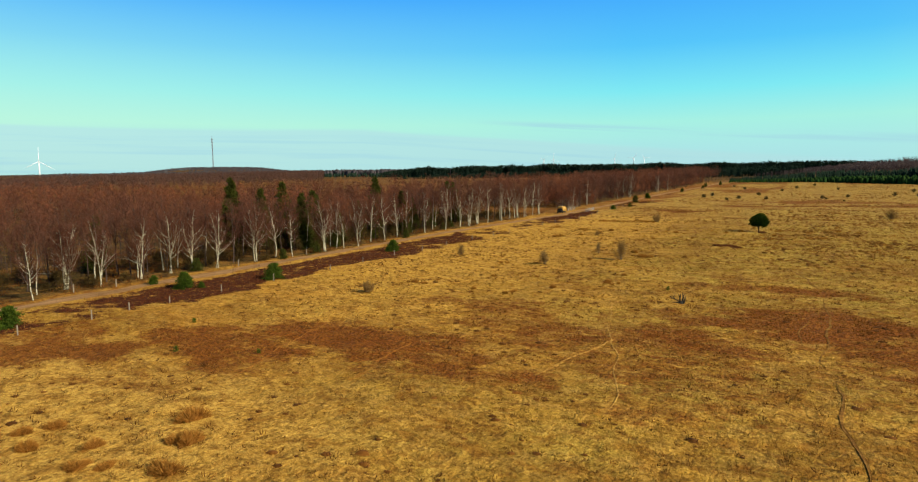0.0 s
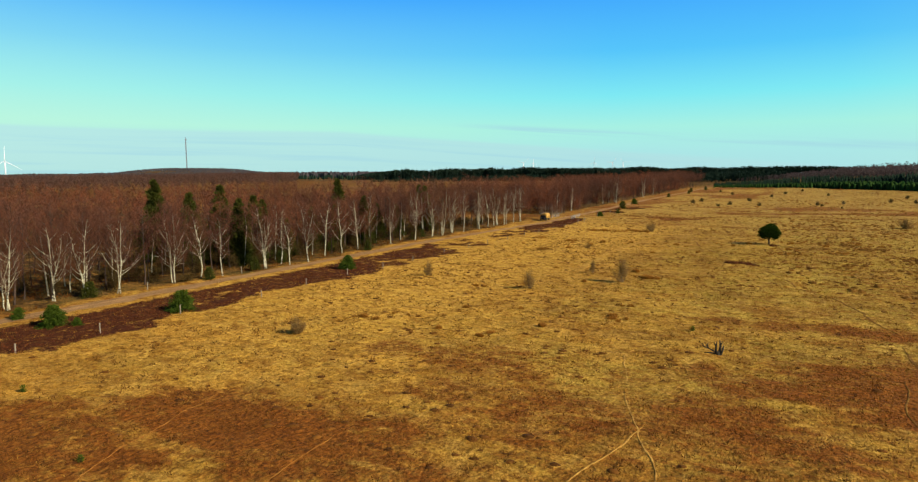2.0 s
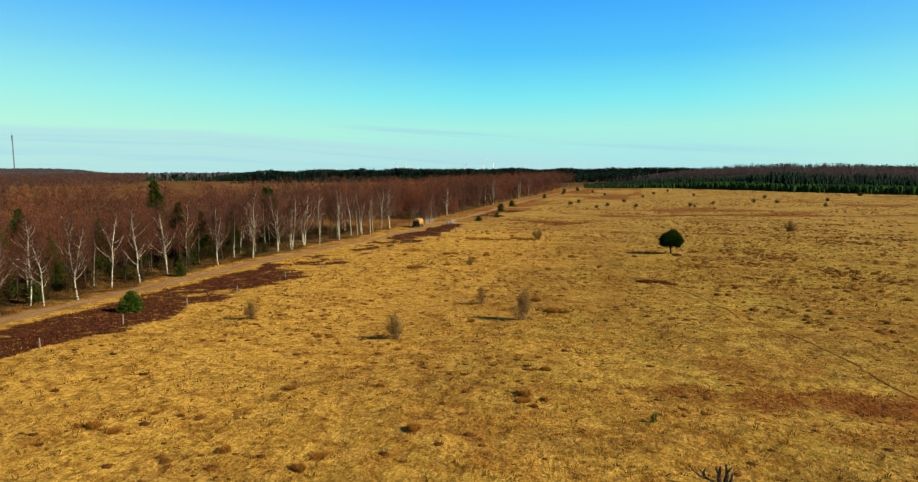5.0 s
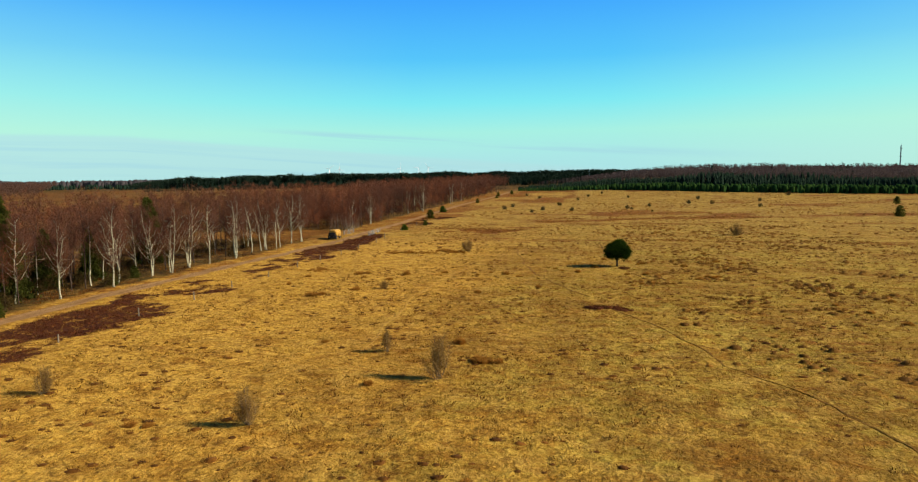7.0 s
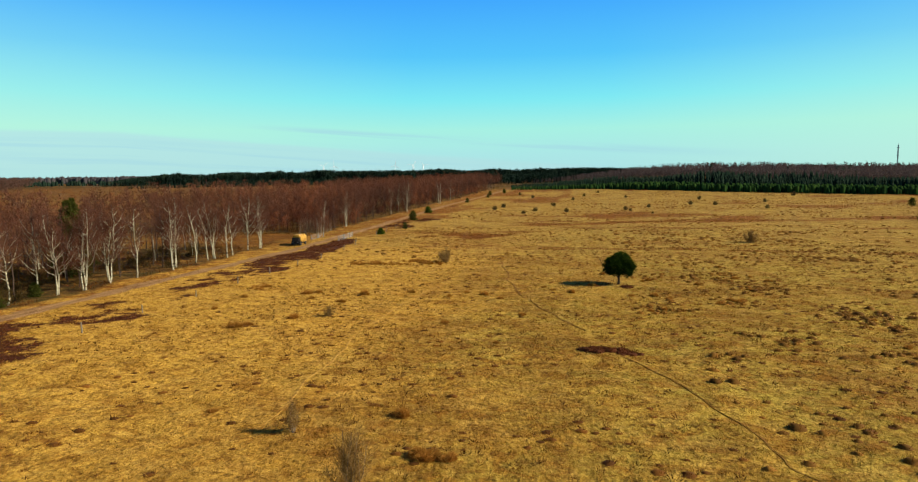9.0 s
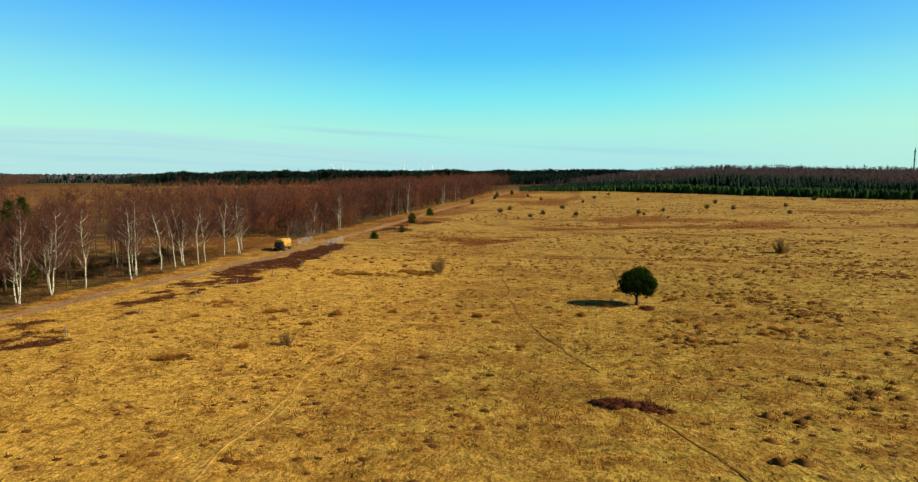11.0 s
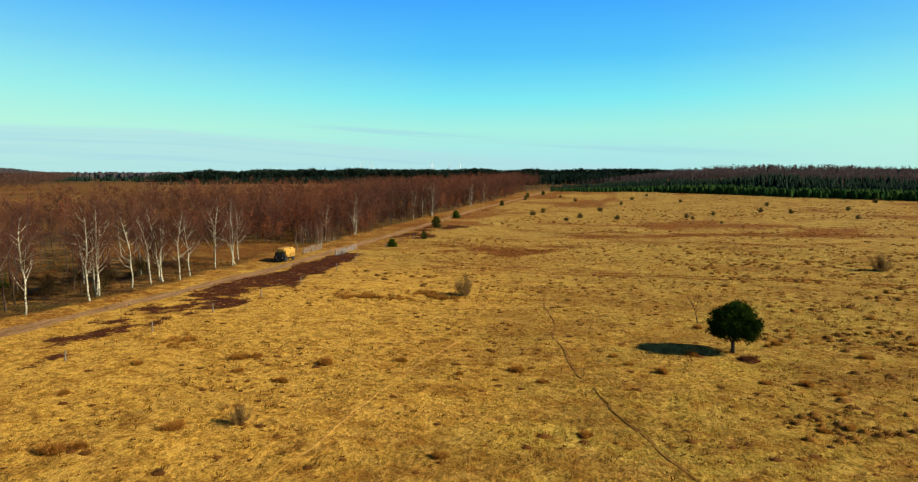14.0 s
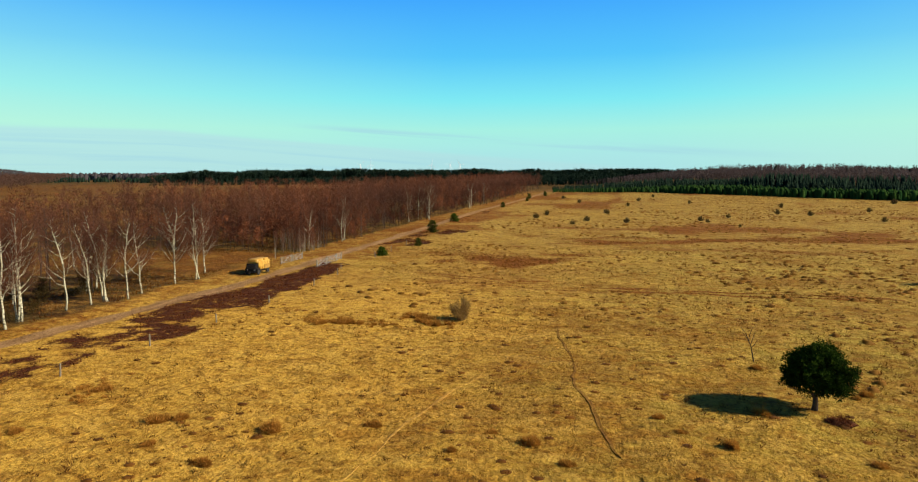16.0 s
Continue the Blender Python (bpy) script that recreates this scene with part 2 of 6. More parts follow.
def ground_material():
    k = Nodes("heath_ground", 0.95, spec=0.05)
    cover = k.attr("cover")
    sepc = k.t.nodes.new("ShaderNodeSeparateColor")
    k.t.links.new(cover.outputs["Color"], sepc.inputs[0])
    heather, road, brown = sepc.outputs
    wood = cover.outputs["Alpha"]
    clump = k.noise(0.55, 5.0, 0.65, 0.36, 0.66)
    col, grain, field = heath_colour(k)
    frayed = k.math("ADD", k.noise(0.24, 6.0, 0.75, 0.36, 0.64, squash=(0.55, 1.25, 1.0), warp=0.7), k.noise(1.0, 6.0, 0.8, 0.36, 0.64, squash=(0.8, 1.0, 1.0)))
    dead = k.span(k.math("ADD", k.math("MULTIPLY", brown, 1.75), k.math("SUBTRACT", k.math("MULTIPLY", frayed, 0.95), 1.6)), 0.0, 1.0)
    col = k.mix(k.math("MULTIPLY", dead, 0.88), col, k.mix(grain, (0.060, 0.016, 0.003), (0.230, 0.070, 0.010)))
    sprigs = k.math("ADD", k.math("MULTIPLY", clump, 0.8), k.math("MULTIPLY", k.noise(1.7, 6.0, 0.8, 0.36, 0.64), 0.75))
    hm = k.span(k.math("ADD", k.math("MULTIPLY", heather, 1.32), k.math("SUBTRACT", sprigs, 1.34)), 0.0, 0.5)
    col = k.mix(hm, col, k.mix(grain, (0.020, 0.006, 0.003), (0.100, 0.031, 0.011)))
    rm = k.span(k.math("ADD", road, k.math("MULTIPLY", clump, 0.35)), 0.55, 0.95)
    soil = k.mix(k.noise(1.2, 5.0, 0.65, squash=(1.0, 0.12, 1.0)), (0.200, 0.108, 0.044), (0.350, 0.208, 0.093))
    col = k.mix(rm, col, soil)
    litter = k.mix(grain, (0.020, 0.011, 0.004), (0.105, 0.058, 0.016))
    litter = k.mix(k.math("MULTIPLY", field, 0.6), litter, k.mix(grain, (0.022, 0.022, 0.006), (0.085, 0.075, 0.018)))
    thatch = k.noise(0.22, 7.0, 0.75, 0.47, 0.60, squash=(0.8, 1.1, 1.0), warp=0.8)
    litter = k.mix(k.math("MULTIPLY", thatch, 0.75), litter, k.mix(grain, (0.11, 0.050, 0.010), (0.34, 0.180, 0.036)))
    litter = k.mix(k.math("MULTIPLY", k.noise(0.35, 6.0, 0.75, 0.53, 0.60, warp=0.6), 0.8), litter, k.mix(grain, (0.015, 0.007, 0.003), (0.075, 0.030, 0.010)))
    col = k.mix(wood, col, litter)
    lumps = k.noise(1.1, 4.0, 0.6, 0.36, 0.66, squash=(0.85, 1.1, 1.0))
    k.bump(k.math("ADD", k.math("MULTIPLY", grain, 0.5), k.math("ADD", k.math("MULTIPLY", clump, 1.3), k.math("MULTIPLY", lumps, 1.1))), 0.85, 0.15)
    return k.done(col)


GROUND = ground_material()


def straw():
    k = Nodes("straw_grass", 0.85, spec=0.1)
    col = heath_colour(k)[0]
    tone = k.attr("tone").outputs["Fac"]
    col = k.mix(k.span(tone, 0.40, 0.0, 0.0, 0.35), col, (0.190, 0.082, 0.011))
    col = k.mix(k.span(tone, 0.6, 1.0, 0.0, 0.35), col, (0.54, 0.330, 0.070))
    col = k.mix(k.math("MULTIPLY", k.island(), 0.15), col, (0.13, 0.060, 0.009))
    let_through(k, col, 0.45)
    return k.done(col)


STRAW = straw()
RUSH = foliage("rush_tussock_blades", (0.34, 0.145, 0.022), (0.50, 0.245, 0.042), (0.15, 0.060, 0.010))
HEATHER = foliage("heather_sprigs", (0.066, 0.021, 0.008), (0.165, 0.050, 0.014), (0.034, 0.011, 0.005), thin=0.2)
BROWNGRASS = foliage("dead_brown_grass", (0.125, 0.044, 0.008), (0.23, 0.086, 0.014), (0.060, 0.021, 0.005))
CLUMP = foliage("orange_brown_tussock_grass", (0.115, 0.049, 0.007), (0.30, 0.140, 0.021), (0.056, 0.024, 0.004), thin=0.15)
TUFT = foliage("brown_tuft_blades", (0.062, 0.023, 0.004), (0.215, 0.084, 0.012), (0.030, 0.012, 0.003), thin=0.12)
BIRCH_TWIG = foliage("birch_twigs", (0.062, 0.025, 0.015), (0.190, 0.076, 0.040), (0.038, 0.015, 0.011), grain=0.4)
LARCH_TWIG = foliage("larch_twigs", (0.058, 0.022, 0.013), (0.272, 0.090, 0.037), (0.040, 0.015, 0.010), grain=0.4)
MOSSY_TWIG = foliage("mossy_low_twigs", (0.056, 0.038, 0.010), (0.118, 0.074, 0.018), (0.028, 0.018, 0.006))
SHRUB_TWIG = foliage("shrub_twigs", (0.230, 0.140, 0.042), (0.340, 0.205, 0.062), (0.130, 0.078, 0.027))
FAR_TWIG = foliage("far_bush_twigs", (0.080, 0.058, 0.021), (0.140, 0.094, 0.034), (0.045, 0.031, 0.013))
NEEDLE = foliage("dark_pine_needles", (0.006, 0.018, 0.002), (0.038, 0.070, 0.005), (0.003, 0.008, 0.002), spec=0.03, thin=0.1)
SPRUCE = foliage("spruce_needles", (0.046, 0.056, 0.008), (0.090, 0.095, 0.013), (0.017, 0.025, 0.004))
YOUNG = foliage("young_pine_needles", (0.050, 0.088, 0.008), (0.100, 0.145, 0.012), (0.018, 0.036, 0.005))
# far pine greens shifted towards blue: distance haze put into the colour
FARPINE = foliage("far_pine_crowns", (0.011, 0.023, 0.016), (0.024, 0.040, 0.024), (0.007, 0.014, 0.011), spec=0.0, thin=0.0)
FARYOUNG = foliage("far_young_pine_crowns", (0.011, 0.034, 0.009), (0.032, 0.062, 0.013), (0.006, 0.018, 0.007), spec=0.0, thin=0.0)
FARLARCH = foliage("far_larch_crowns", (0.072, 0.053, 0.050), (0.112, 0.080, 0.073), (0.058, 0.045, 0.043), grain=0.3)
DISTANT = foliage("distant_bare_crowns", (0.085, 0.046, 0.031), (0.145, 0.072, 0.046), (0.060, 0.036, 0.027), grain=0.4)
# brown wood greyed and blued, aerial haze mixed into its colours
HILLWOOD = foliage("hazed_hill_wood_crowns", (0.064, 0.058, 0.062), (0.088, 0.076, 0.078), (0.053, 0.050, 0.054), grain=0.4)
BARK = plain("brown_bark", (0.035, 0.022, 0.015), (0.075, 0.047, 0.030), 3.0, 0.95, bump=0.6)
DARKWOOD = plain("charred_dead_wood", (0.030, 0.026, 0.018), (0.085, 0.068, 0.048), 6.0, 0.95, bump=0.6)
GREYWOOD = plain("weathered_post_wood", (0.16, 0.13, 0.09), (0.28, 0.23, 0.16), 9.0, 0.9, bump=0.4, squash=(1, 1, 0.15))
GALV = plain("galvanised_steel", (0.24, 0.25, 0.235), (0.36, 0.36, 0.34), 5.0, 0.55, 0.2, bump=0.05)
YELLOW = plain("faded_yellow_paint", (0.38, 0.200, 0.024), (0.49, 0.290, 0.052), 1.6, 0.5, bump=0.05)
SHRUBSTEM = plain("grey_brown_shrub_stems", (0.13, 0.09, 0.05), (0.22, 0.16, 0.09), 3.0, 0.95, bump=0.3)
DULLYELLOW = plain("dusty_yellow_canvas", (0.26, 0.135, 0.020), (0.36, 0.205, 0.040), 2.2, 0.8, bump=0.1)
BLACK = plain("black_machine_metal", (0.008, 0.008, 0.008), (0.02, 0.018, 0.016), 4.0, 0.85, bump=0.1, spec=0.08)
RUBBER = plain("tyre_rubber", (0.016, 0.015, 0.014), (0.035, 0.031, 0.028), 8.0, 0.9, bump=0.3)
WHITE = plain("white_turbine_paint", (0.74, 0.76, 0.77), (0.82, 0.83, 0.83), 0.1, 0.5, bump=0.0)
MASTGREY = plain("grey_mast_steel", (0.17, 0.19, 0.21), (0.26, 0.28, 0.30), 0.3, 0.6, 0.3, bump=0.0)


def trodden(name, colour, share):
    """Heath worn down by feet: its own colour with bare soil or flattened grass showing."""
    k = Nodes(name, 0.95, spec=0.05)
    col, grain, _ = heath_colour(k)
    k.bump(grain, 0.6, 0.05)
    return k.done(k.mix(share, col, k.mix(grain, tuple(c * 0.6 for c in colour), colour)))


SOIL = trodden("bare_trail_soil", (0.150, 0.064, 0.016), 0.62)
PALE = trodden("trodden_pale_grass", (0.44, 0.250, 0.064), 0.48)
FAINT = trodden("trodden_brown_grass", (0.250, 0.098, 0.019), 0.85)


def birch_bark():
    """White peeling bark with dark bands; thin limbs turn brown towards their tips."""
    k = Nodes("birch_bark", 0.75, spec=0.1)
    bands = k.noise(2.4, 4.0, 0.65, 0.52, 0.58, squash=(1.0, 1.0, 3.0))
    patch = k.noise(0.9, 3.0, 0.6, 0.54, 0.68)
    col = k.mix(k.noise(6.0, 3.0), (0.36, 0.338, 0.215), (0.54, 0.510, 0.355))
    col = k.mix(k.math("MULTIPLY", patch, 0.5), col, (0.26, 0.21, 0.145))
    col = k.mix(bands, col, (0.06, 0.048, 0.04))
    col = k.mix(k.span(k.attr("tone").outputs["Fac"], 0.5, 0.12), col, (0.105, 0.062, 0.048))
    k.bump(bands, 0.3, 0.02)
    return k.done(col)


BIRCH = birch_bark()

# ---- shapes ----
rng = np.random.default_rng(7)


def hashed(ix, iy, seed):
    h = np.sin(ix * 127.1 + iy * 311.7 + seed * 74.7) * 43758.5453
    return h - np.floor(h)


def vn(x, y, size, seed=0):
    """Smooth value noise, 0 to 1, with cells of that size."""
    x, y = np.asarray(x, float) / size, np.asarray(y, float) / size
    ix, iy = np.floor(x), np.floor(y)
    fx, fy = x - ix, y - iy
    fx, fy = fx * fx * (3 - 2 * fx), fy * fy * (3 - 2 * fy)
    a = hashed(ix, iy, seed) * (1 - fx) + hashed(ix + 1, iy, seed) * fx
    b = hashed(ix, iy + 1, seed) * (1 - fx) + hashed(ix + 1, iy + 1, seed) * fx
    return a * (1 - fy) + b * fy


def step(v, lo, hi):
    s = np.clip((v - lo) / (hi - lo), 0, 1)
    return s * s * (3 - 2 * s)


def gz(x, y):
    """The ground's height: flat heath that rises gently ahead, far hills, small hummocks."""
    x, y = np.asarray(x, float), np.asarray(y, float)
    s = np.minimum(0.225 * np.log1p(np.exp(np.clip((y - 190) / 25.0, -50, 60))), 10.0)
    s = s + 20 * np.exp(-(((x + 1772) * 0.63 + (y - 1466) * 0.78) / 210) ** 4 - (((x + 1772) * 0.78 - (y - 1466) * 0.63) / 420) ** 2) + 9 * np.exp(-((x - 120) / 190) ** 2 - ((y - 790) / 150) ** 2) + 8 * np.exp(-((x - 420) / 160) ** 2 - ((y - 800) / 190) ** 2)
    near = np.exp(-((x + 30) / 260.0) ** 4 - ((y - 200) / 420.0) ** 4)
    hum = (vn(x, y, 1.7, 1) - 0.5) * 0.16 + (vn(x, y, 6.0, 2) - 0.5) * 0.28
    return s + hum * near * (1 - 0.75 * road_mask(x, y))


def road_x(y):
    """The track's middle line."""
    return np.interp(y, (-100, 30, 140, 170, 195, 215, 300, 380, 460, 580, 700), (-86.5, -86.8, -87.2, -85.8, -83.3, -81.2, -80.9, -81.0, -78.0, -74.0, -72.0))


def road_mask(x, y):
    wobble = (vn(x, y, 3.0, 5) - 0.5) * 1.0
    return 1 - step(np.abs(x - road_x(y)) + wobble, 1.0, 2.1)


def blob(x, y, cx, cy, rx, ry, seed=9):
    d = np.sqrt(((x - cx) / rx) ** 2 + ((y - cy) / ry) ** 2)
    return 1 - step(d + (vn(x, y, min(rx, ry) * 0.7, seed) - 0.5) * 0.9, 0.45, 1.25)


def heather_mask(x, y):
    n = vn(x, y, 4.5, 11) * 0.45 + vn(x, y, 1.6, 12) * 0.35 + vn(x, y, 0.7, 15) * 0.2
    left = road_x(y) + np.interp(y, (140, 155, 185, 195), (3.6, 2.7, 2.4, 1.8)) + (vn(x, y, 5, 13) - 0.5) * 2.0
    right = -72.8 + np.interp(y, (30, 50, 60, 90, 110, 130, 150, 160, 175, 190, 198, 215, 228, 236), (-1.5, 0.5, 1.2, 0.4, 0.2, 0.6, 0.8, 1.2, 0.4, 1.6, 2.6, 2.6, 1.6, -2.0)) + (vn(x, y, 7, 14) - 0.5) * 4.4 + (vn(x, y, 2.6, 16) - 0.5) * 3.4
    strip = step(x, left - 0.9, left + 0.9) * (1 - step(x, right - 1.2, right + 0.8))
    dense = np.interp(y, (20, 30, 38, 46, 52, 62, 115, 128, 140, 158, 176, 186, 198, 206, 232, 240, 262, 285, 330, 420), (.9, .9, .80, .58, .68, .85, .85, .80, .62, .50, .48, .52, .62, .92, 1.05, .2, .50, .66, .46, .3))
    m = strip * step(n + dense, 0.92, 1.22)
    m = np.maximum(m, 0.75 * (1 - step(x, -195, -165)) * vn(x, y * 2.2, 45, 33))
    for cx, cy, rx, ry in ((-18.5, 144.2, 1.3, 0.9), (-15.9, 143.7, 1.3, 0.8), (-13.0, 178.0, 0.8, 0.4), (-71.5, 272, 4, 6), (-70, 300, 4, 9)):
        m = np.maximum(m, blob(x, y, cx, cy, rx, ry))
    return m


# x, y, half widths, strength
BROWN = ((-3, 96, 12, 4.5, 0.9), (2, 77, 13, 9, 1.1), (-9, 74, 7, 5, 1.0), (7, 68, 6, 9, 0.9), (-12, 64, 10, 5.5, 0.9), (-24, 61, 11, 6, 0.85), (-32, 54, 9, 4.5, 0.8), (-53, 42, 11, 6, 1.0), (-60, 33.5, 11, 5.5, 1.05),
         (-39, 49, 12, 7, 1.15), (-49, 31, 7, 3, 0.6), (-68, 37, 7, 6, 0.8), (-27, 47, 9, 5, 0.95), (-46, 38.5, 7, 4, 0.8), (-14, 57, 24, 13, 0.66), (-34, 70, 13, 4.5, 0.85))
BROWN_NORTH = ((-47, 248, 11, 8, 1.15), (-57, 254, 8, 6, 0.8), (-38, 257, 6, 4, 0.9), (-50, 223, 9, 3, 0.7), (-38, 228, 8, 3, 0.6), (-14, 118, 9, 4, 0.35), (-25, 145, 9, 4, 0.45), (-35, 138, 8, 4, 0.45), (4, 132, 9, 4, 0.45), (-55, 118, 9, 4, 0.4))


def brown_mask(x, y):
    m = np.zeros_like(x)
    for cx, cy, rx, ry, power in (*BROWN, *BROWN_NORTH):
        d = np.hypot((x - cx) / rx, (y - cy) / ry) + (vn(x, y, ry * 0.8, 9) - 0.5) * 0.8 + (vn(x, y * 1.6, 2.6, 10) - 0.5) * 0.7
        m = np.maximum(m, power * (1 - step(d, 0.25, 1.5)))
    # brown strips that cross the far heath, and a pair of wheel marks
    far = np.interp(x, (-45, -39, -20, 8, 31, 46, 120), (275, 278, 283, 297, 296, 300, 318)) + (vn(x, y, 9, 21) - 0.5) * 5
    m = np.maximum(m, (1 - step(np.abs(y - far), 2.0, 7.0)) * step(x, -48, -30) * (0.8 + 0.6 * vn(x, y, 12, 22)))
    for off in (0.0, 2.1):
        ruts = np.interp(x, (-60, -46, -38, -20, 10, 60), (230.5, 225.4, 221.6, 222.6, 221.6, 217)) + off + (vn(x, y, 8, 23) - 0.5) * 0.8
        m = np.maximum(m, (0.7 + 0.8 * vn(x, y, 5, 36)) * (1 - step(np.abs(y - ruts), 0.2, 0.9)) * step(x, -62, -55))
    m = np.maximum(m, (1 - step(x, -185, -150)) * (0.5 + 0.75 * step(0.6 * vn(x, y * 3.0, 70, 26) + 0.4 * vn(x, y * 2.4, 17, 30), 0.30, 0.72)))
    m = np.maximum(m, 0.72 * (1 - step(x + (vn(x, y, 6, 28) - 0.5) * 6, -77, -68)) * step(y, 234, 248))
    # long low bands of brown on the far heath
    band = vn(x, y * 4.0, 42, 24) * 0.55 + vn(x, y * 3.0, 12, 25) * 0.45
    m = np.maximum(m, 0.95 * step(band, 0.50, 0.66) * step(y, 225, 300))
    m = np.maximum(m, (0.6 + 0.8 * vn(x, y, 4, 29)) * np.maximum(blob(x, y, -97, 234, 13, 19), blob(x, y, -110, 236, 24, 15)))
    m = np.maximum(m, 0.66 * (1 - step(x + (vn(x, y, 4, 27) - 0.5) * 3, -87, -82)))
    return m


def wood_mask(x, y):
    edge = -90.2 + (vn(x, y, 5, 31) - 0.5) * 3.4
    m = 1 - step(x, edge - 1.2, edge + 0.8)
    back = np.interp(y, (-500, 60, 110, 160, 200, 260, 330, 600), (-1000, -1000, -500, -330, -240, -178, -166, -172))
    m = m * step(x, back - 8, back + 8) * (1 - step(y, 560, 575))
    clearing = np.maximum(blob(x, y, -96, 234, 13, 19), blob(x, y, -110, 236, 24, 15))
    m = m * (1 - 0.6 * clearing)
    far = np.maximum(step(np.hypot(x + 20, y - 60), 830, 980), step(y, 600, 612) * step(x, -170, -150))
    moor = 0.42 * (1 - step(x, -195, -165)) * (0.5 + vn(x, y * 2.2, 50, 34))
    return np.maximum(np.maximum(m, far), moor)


class Geo:
    """Collects triangles."""

    def __init__(self):
        self.v, self.f, self.n, self.tone = [], [], 0, []

    def add(self, v, f, tone=0.5):
        v = np.asarray(v, float).reshape(-1, 3)
        self.v.append(v)
        self.f.append(np.asarray(f, int).reshape(-1, 3) + self.n)
        self.tone.append(np.broadcast_to(np.asarray(tone, float), (len(v),)))
        self.n += len(v)
        return self

    def blades(self, at, way, length, width, tone=0.5):
        """A thin triangle from each place, along each way."""
        at, way = np.asarray(at, float).reshape(-1, 3), np.asarray(way, float).reshape(-1, 3)
        n = len(at)
        way = way / (np.linalg.norm(way, axis=1, keepdims=True) + 1e-9)
        side = np.cross(way, rng.normal(size=(n, 3)))
        side = side / (np.linalg.norm(side, axis=1, keepdims=True) + 1e-9)
        length, width = np.broadcast_to(length, (n,))[:, None], np.broadcast_to(width, (n,))[:, None]
        v = np.stack([at - side * width / 2, at + side * width / 2, at + way * length], 1)
        tone = np.repeat(np.broadcast_to(tone, (n,)), 3)
        return self.add(v, np.arange(n * 3), tone)

    def tube(self, pts, radii, sides=6, cap=True, tone=1.0):
        pts = np.asarray(pts, float)
        k = len(pts)
        radii = np.broadcast_to(radii, (k,))
        d = np.gradient(pts, axis=0)
        d /= np.linalg.norm(d, axis=1, keepdims=True) + 1e-9
        ref = np.where(np.abs(d[:, 2:3]) > 0.8, np.array([[1.0, 0, 0]]), np.array([[0, 0, 1.0]]))
        if np.ptp(np.abs(d[:, 2])) > 0:
            ref = np.repeat(ref[:1], k, 0)
        a = np.cross(d, ref)
        a /= np.linalg.norm(a, axis=1, keepdims=True) + 1e-9
        b = np.cross(d, a)
        th = np.arange(sides) * 2 * np.pi / sides
        ring = pts[:, None] + radii[:, None, None] * (a[:, None] * np.cos(th)[None, :, None] + b[:, None] * np.sin(th)[None, :, None])
        i = np.arange(k - 1)[:, None] * sides
        j = np.arange(sides)[None]
        j2 = (j + 1) % sides
        p, q, r, s = i + j, i + j2, i + sides + j, i + sides + j2
        f = np.concatenate([np.stack([p, q, s], -1).reshape(-1, 3), np.stack([p, s, r], -1).reshape(-1, 3)])
        v = ring.reshape(-1, 3)
        tone = np.broadcast_to(tone, (k,))
        shade = np.repeat(tone, sides)
        if cap:
            shade = np.concatenate([shade, tone[:1], tone[-1:]])
            v = np.concatenate([v, pts[:1], pts[-1:]])
            c0, c1, jj = len(v) - 2, len(v) - 1, np.arange(sides)
            f = np.concatenate([f, np.stack([np.full(sides, c0), (jj + 1) % sides, jj], 1), np.stack([np.full(sides, c1), (k - 1) * sides + jj, (k - 1) * sides + (jj + 1) % sides], 1)])
        return self.add(v, f, shade)

    def box(self, lo, hi, bevel=0.0):
        """A box with its edges cut off by the bevel."""
        lo, hi = np.array(lo, float), np.array(hi, float)
        b = min(bevel, 0.45 * float(np.min(hi - lo)))
        if b <= 0:
            c = np.array([[x, y, z] for x in (lo[0], hi[0]) for y in (lo[1], hi[1]) for z in (lo[2], hi[2])])
            f = [(0, 1, 3), (0, 3, 2), (4, 6, 7), (4, 7, 5), (0, 4, 5), (0, 5, 1), (2, 3, 7), (2, 7, 6), (0, 2, 6), (0, 6, 4), (1, 5, 7), (1, 7, 3)]
            return self.add(c, f)
        bm = bmesh.new()
        bmesh.ops.create_cube(bm, size=1.0, matrix=Matrix.Translation((lo + hi) / 2) @ Matrix.Diagonal((*(hi - lo), 1)))
        bmesh.ops.bevel(bm, geom=bm.edges[:], offset=b, segments=2, affect="EDGES", profile=0.5)
        bmesh.ops.triangulate(bm, faces=bm.faces[:])
        bm.verts.index_update()
        v, f = [tuple(w.co) for w in bm.verts], [[w.index for w in q.verts] for q in bm.faces]
        bm.free()
        return self.add(v, f)

    def lump(self, lo, hi, round_off=0.35, sag=0.05, seed=0, cuts=5):
        """A softened box with an uneven, slightly sagging skin."""
        lo, hi = np.array(lo, float), np.array(hi, float)
        bm = bmesh.new()
        bmesh.ops.create_cube(bm, size=2.0)
        bmesh.ops.subdivide_edges(bm, edges=bm.edges[:], cuts=cuts, use_grid_fill=True)
        bmesh.ops.triangulate(bm, faces=bm.faces[:])
        bm.verts.index_update()
        v, f = np.array([tuple(w.co) for w in bm.verts]), [[w.index for w in q.verts] for q in bm.faces]
        bm.free()
        ball = v / np.linalg.norm(v, axis=1, keepdims=True) * 1.22
        v = v * (1 - round_off) + ball * round_off
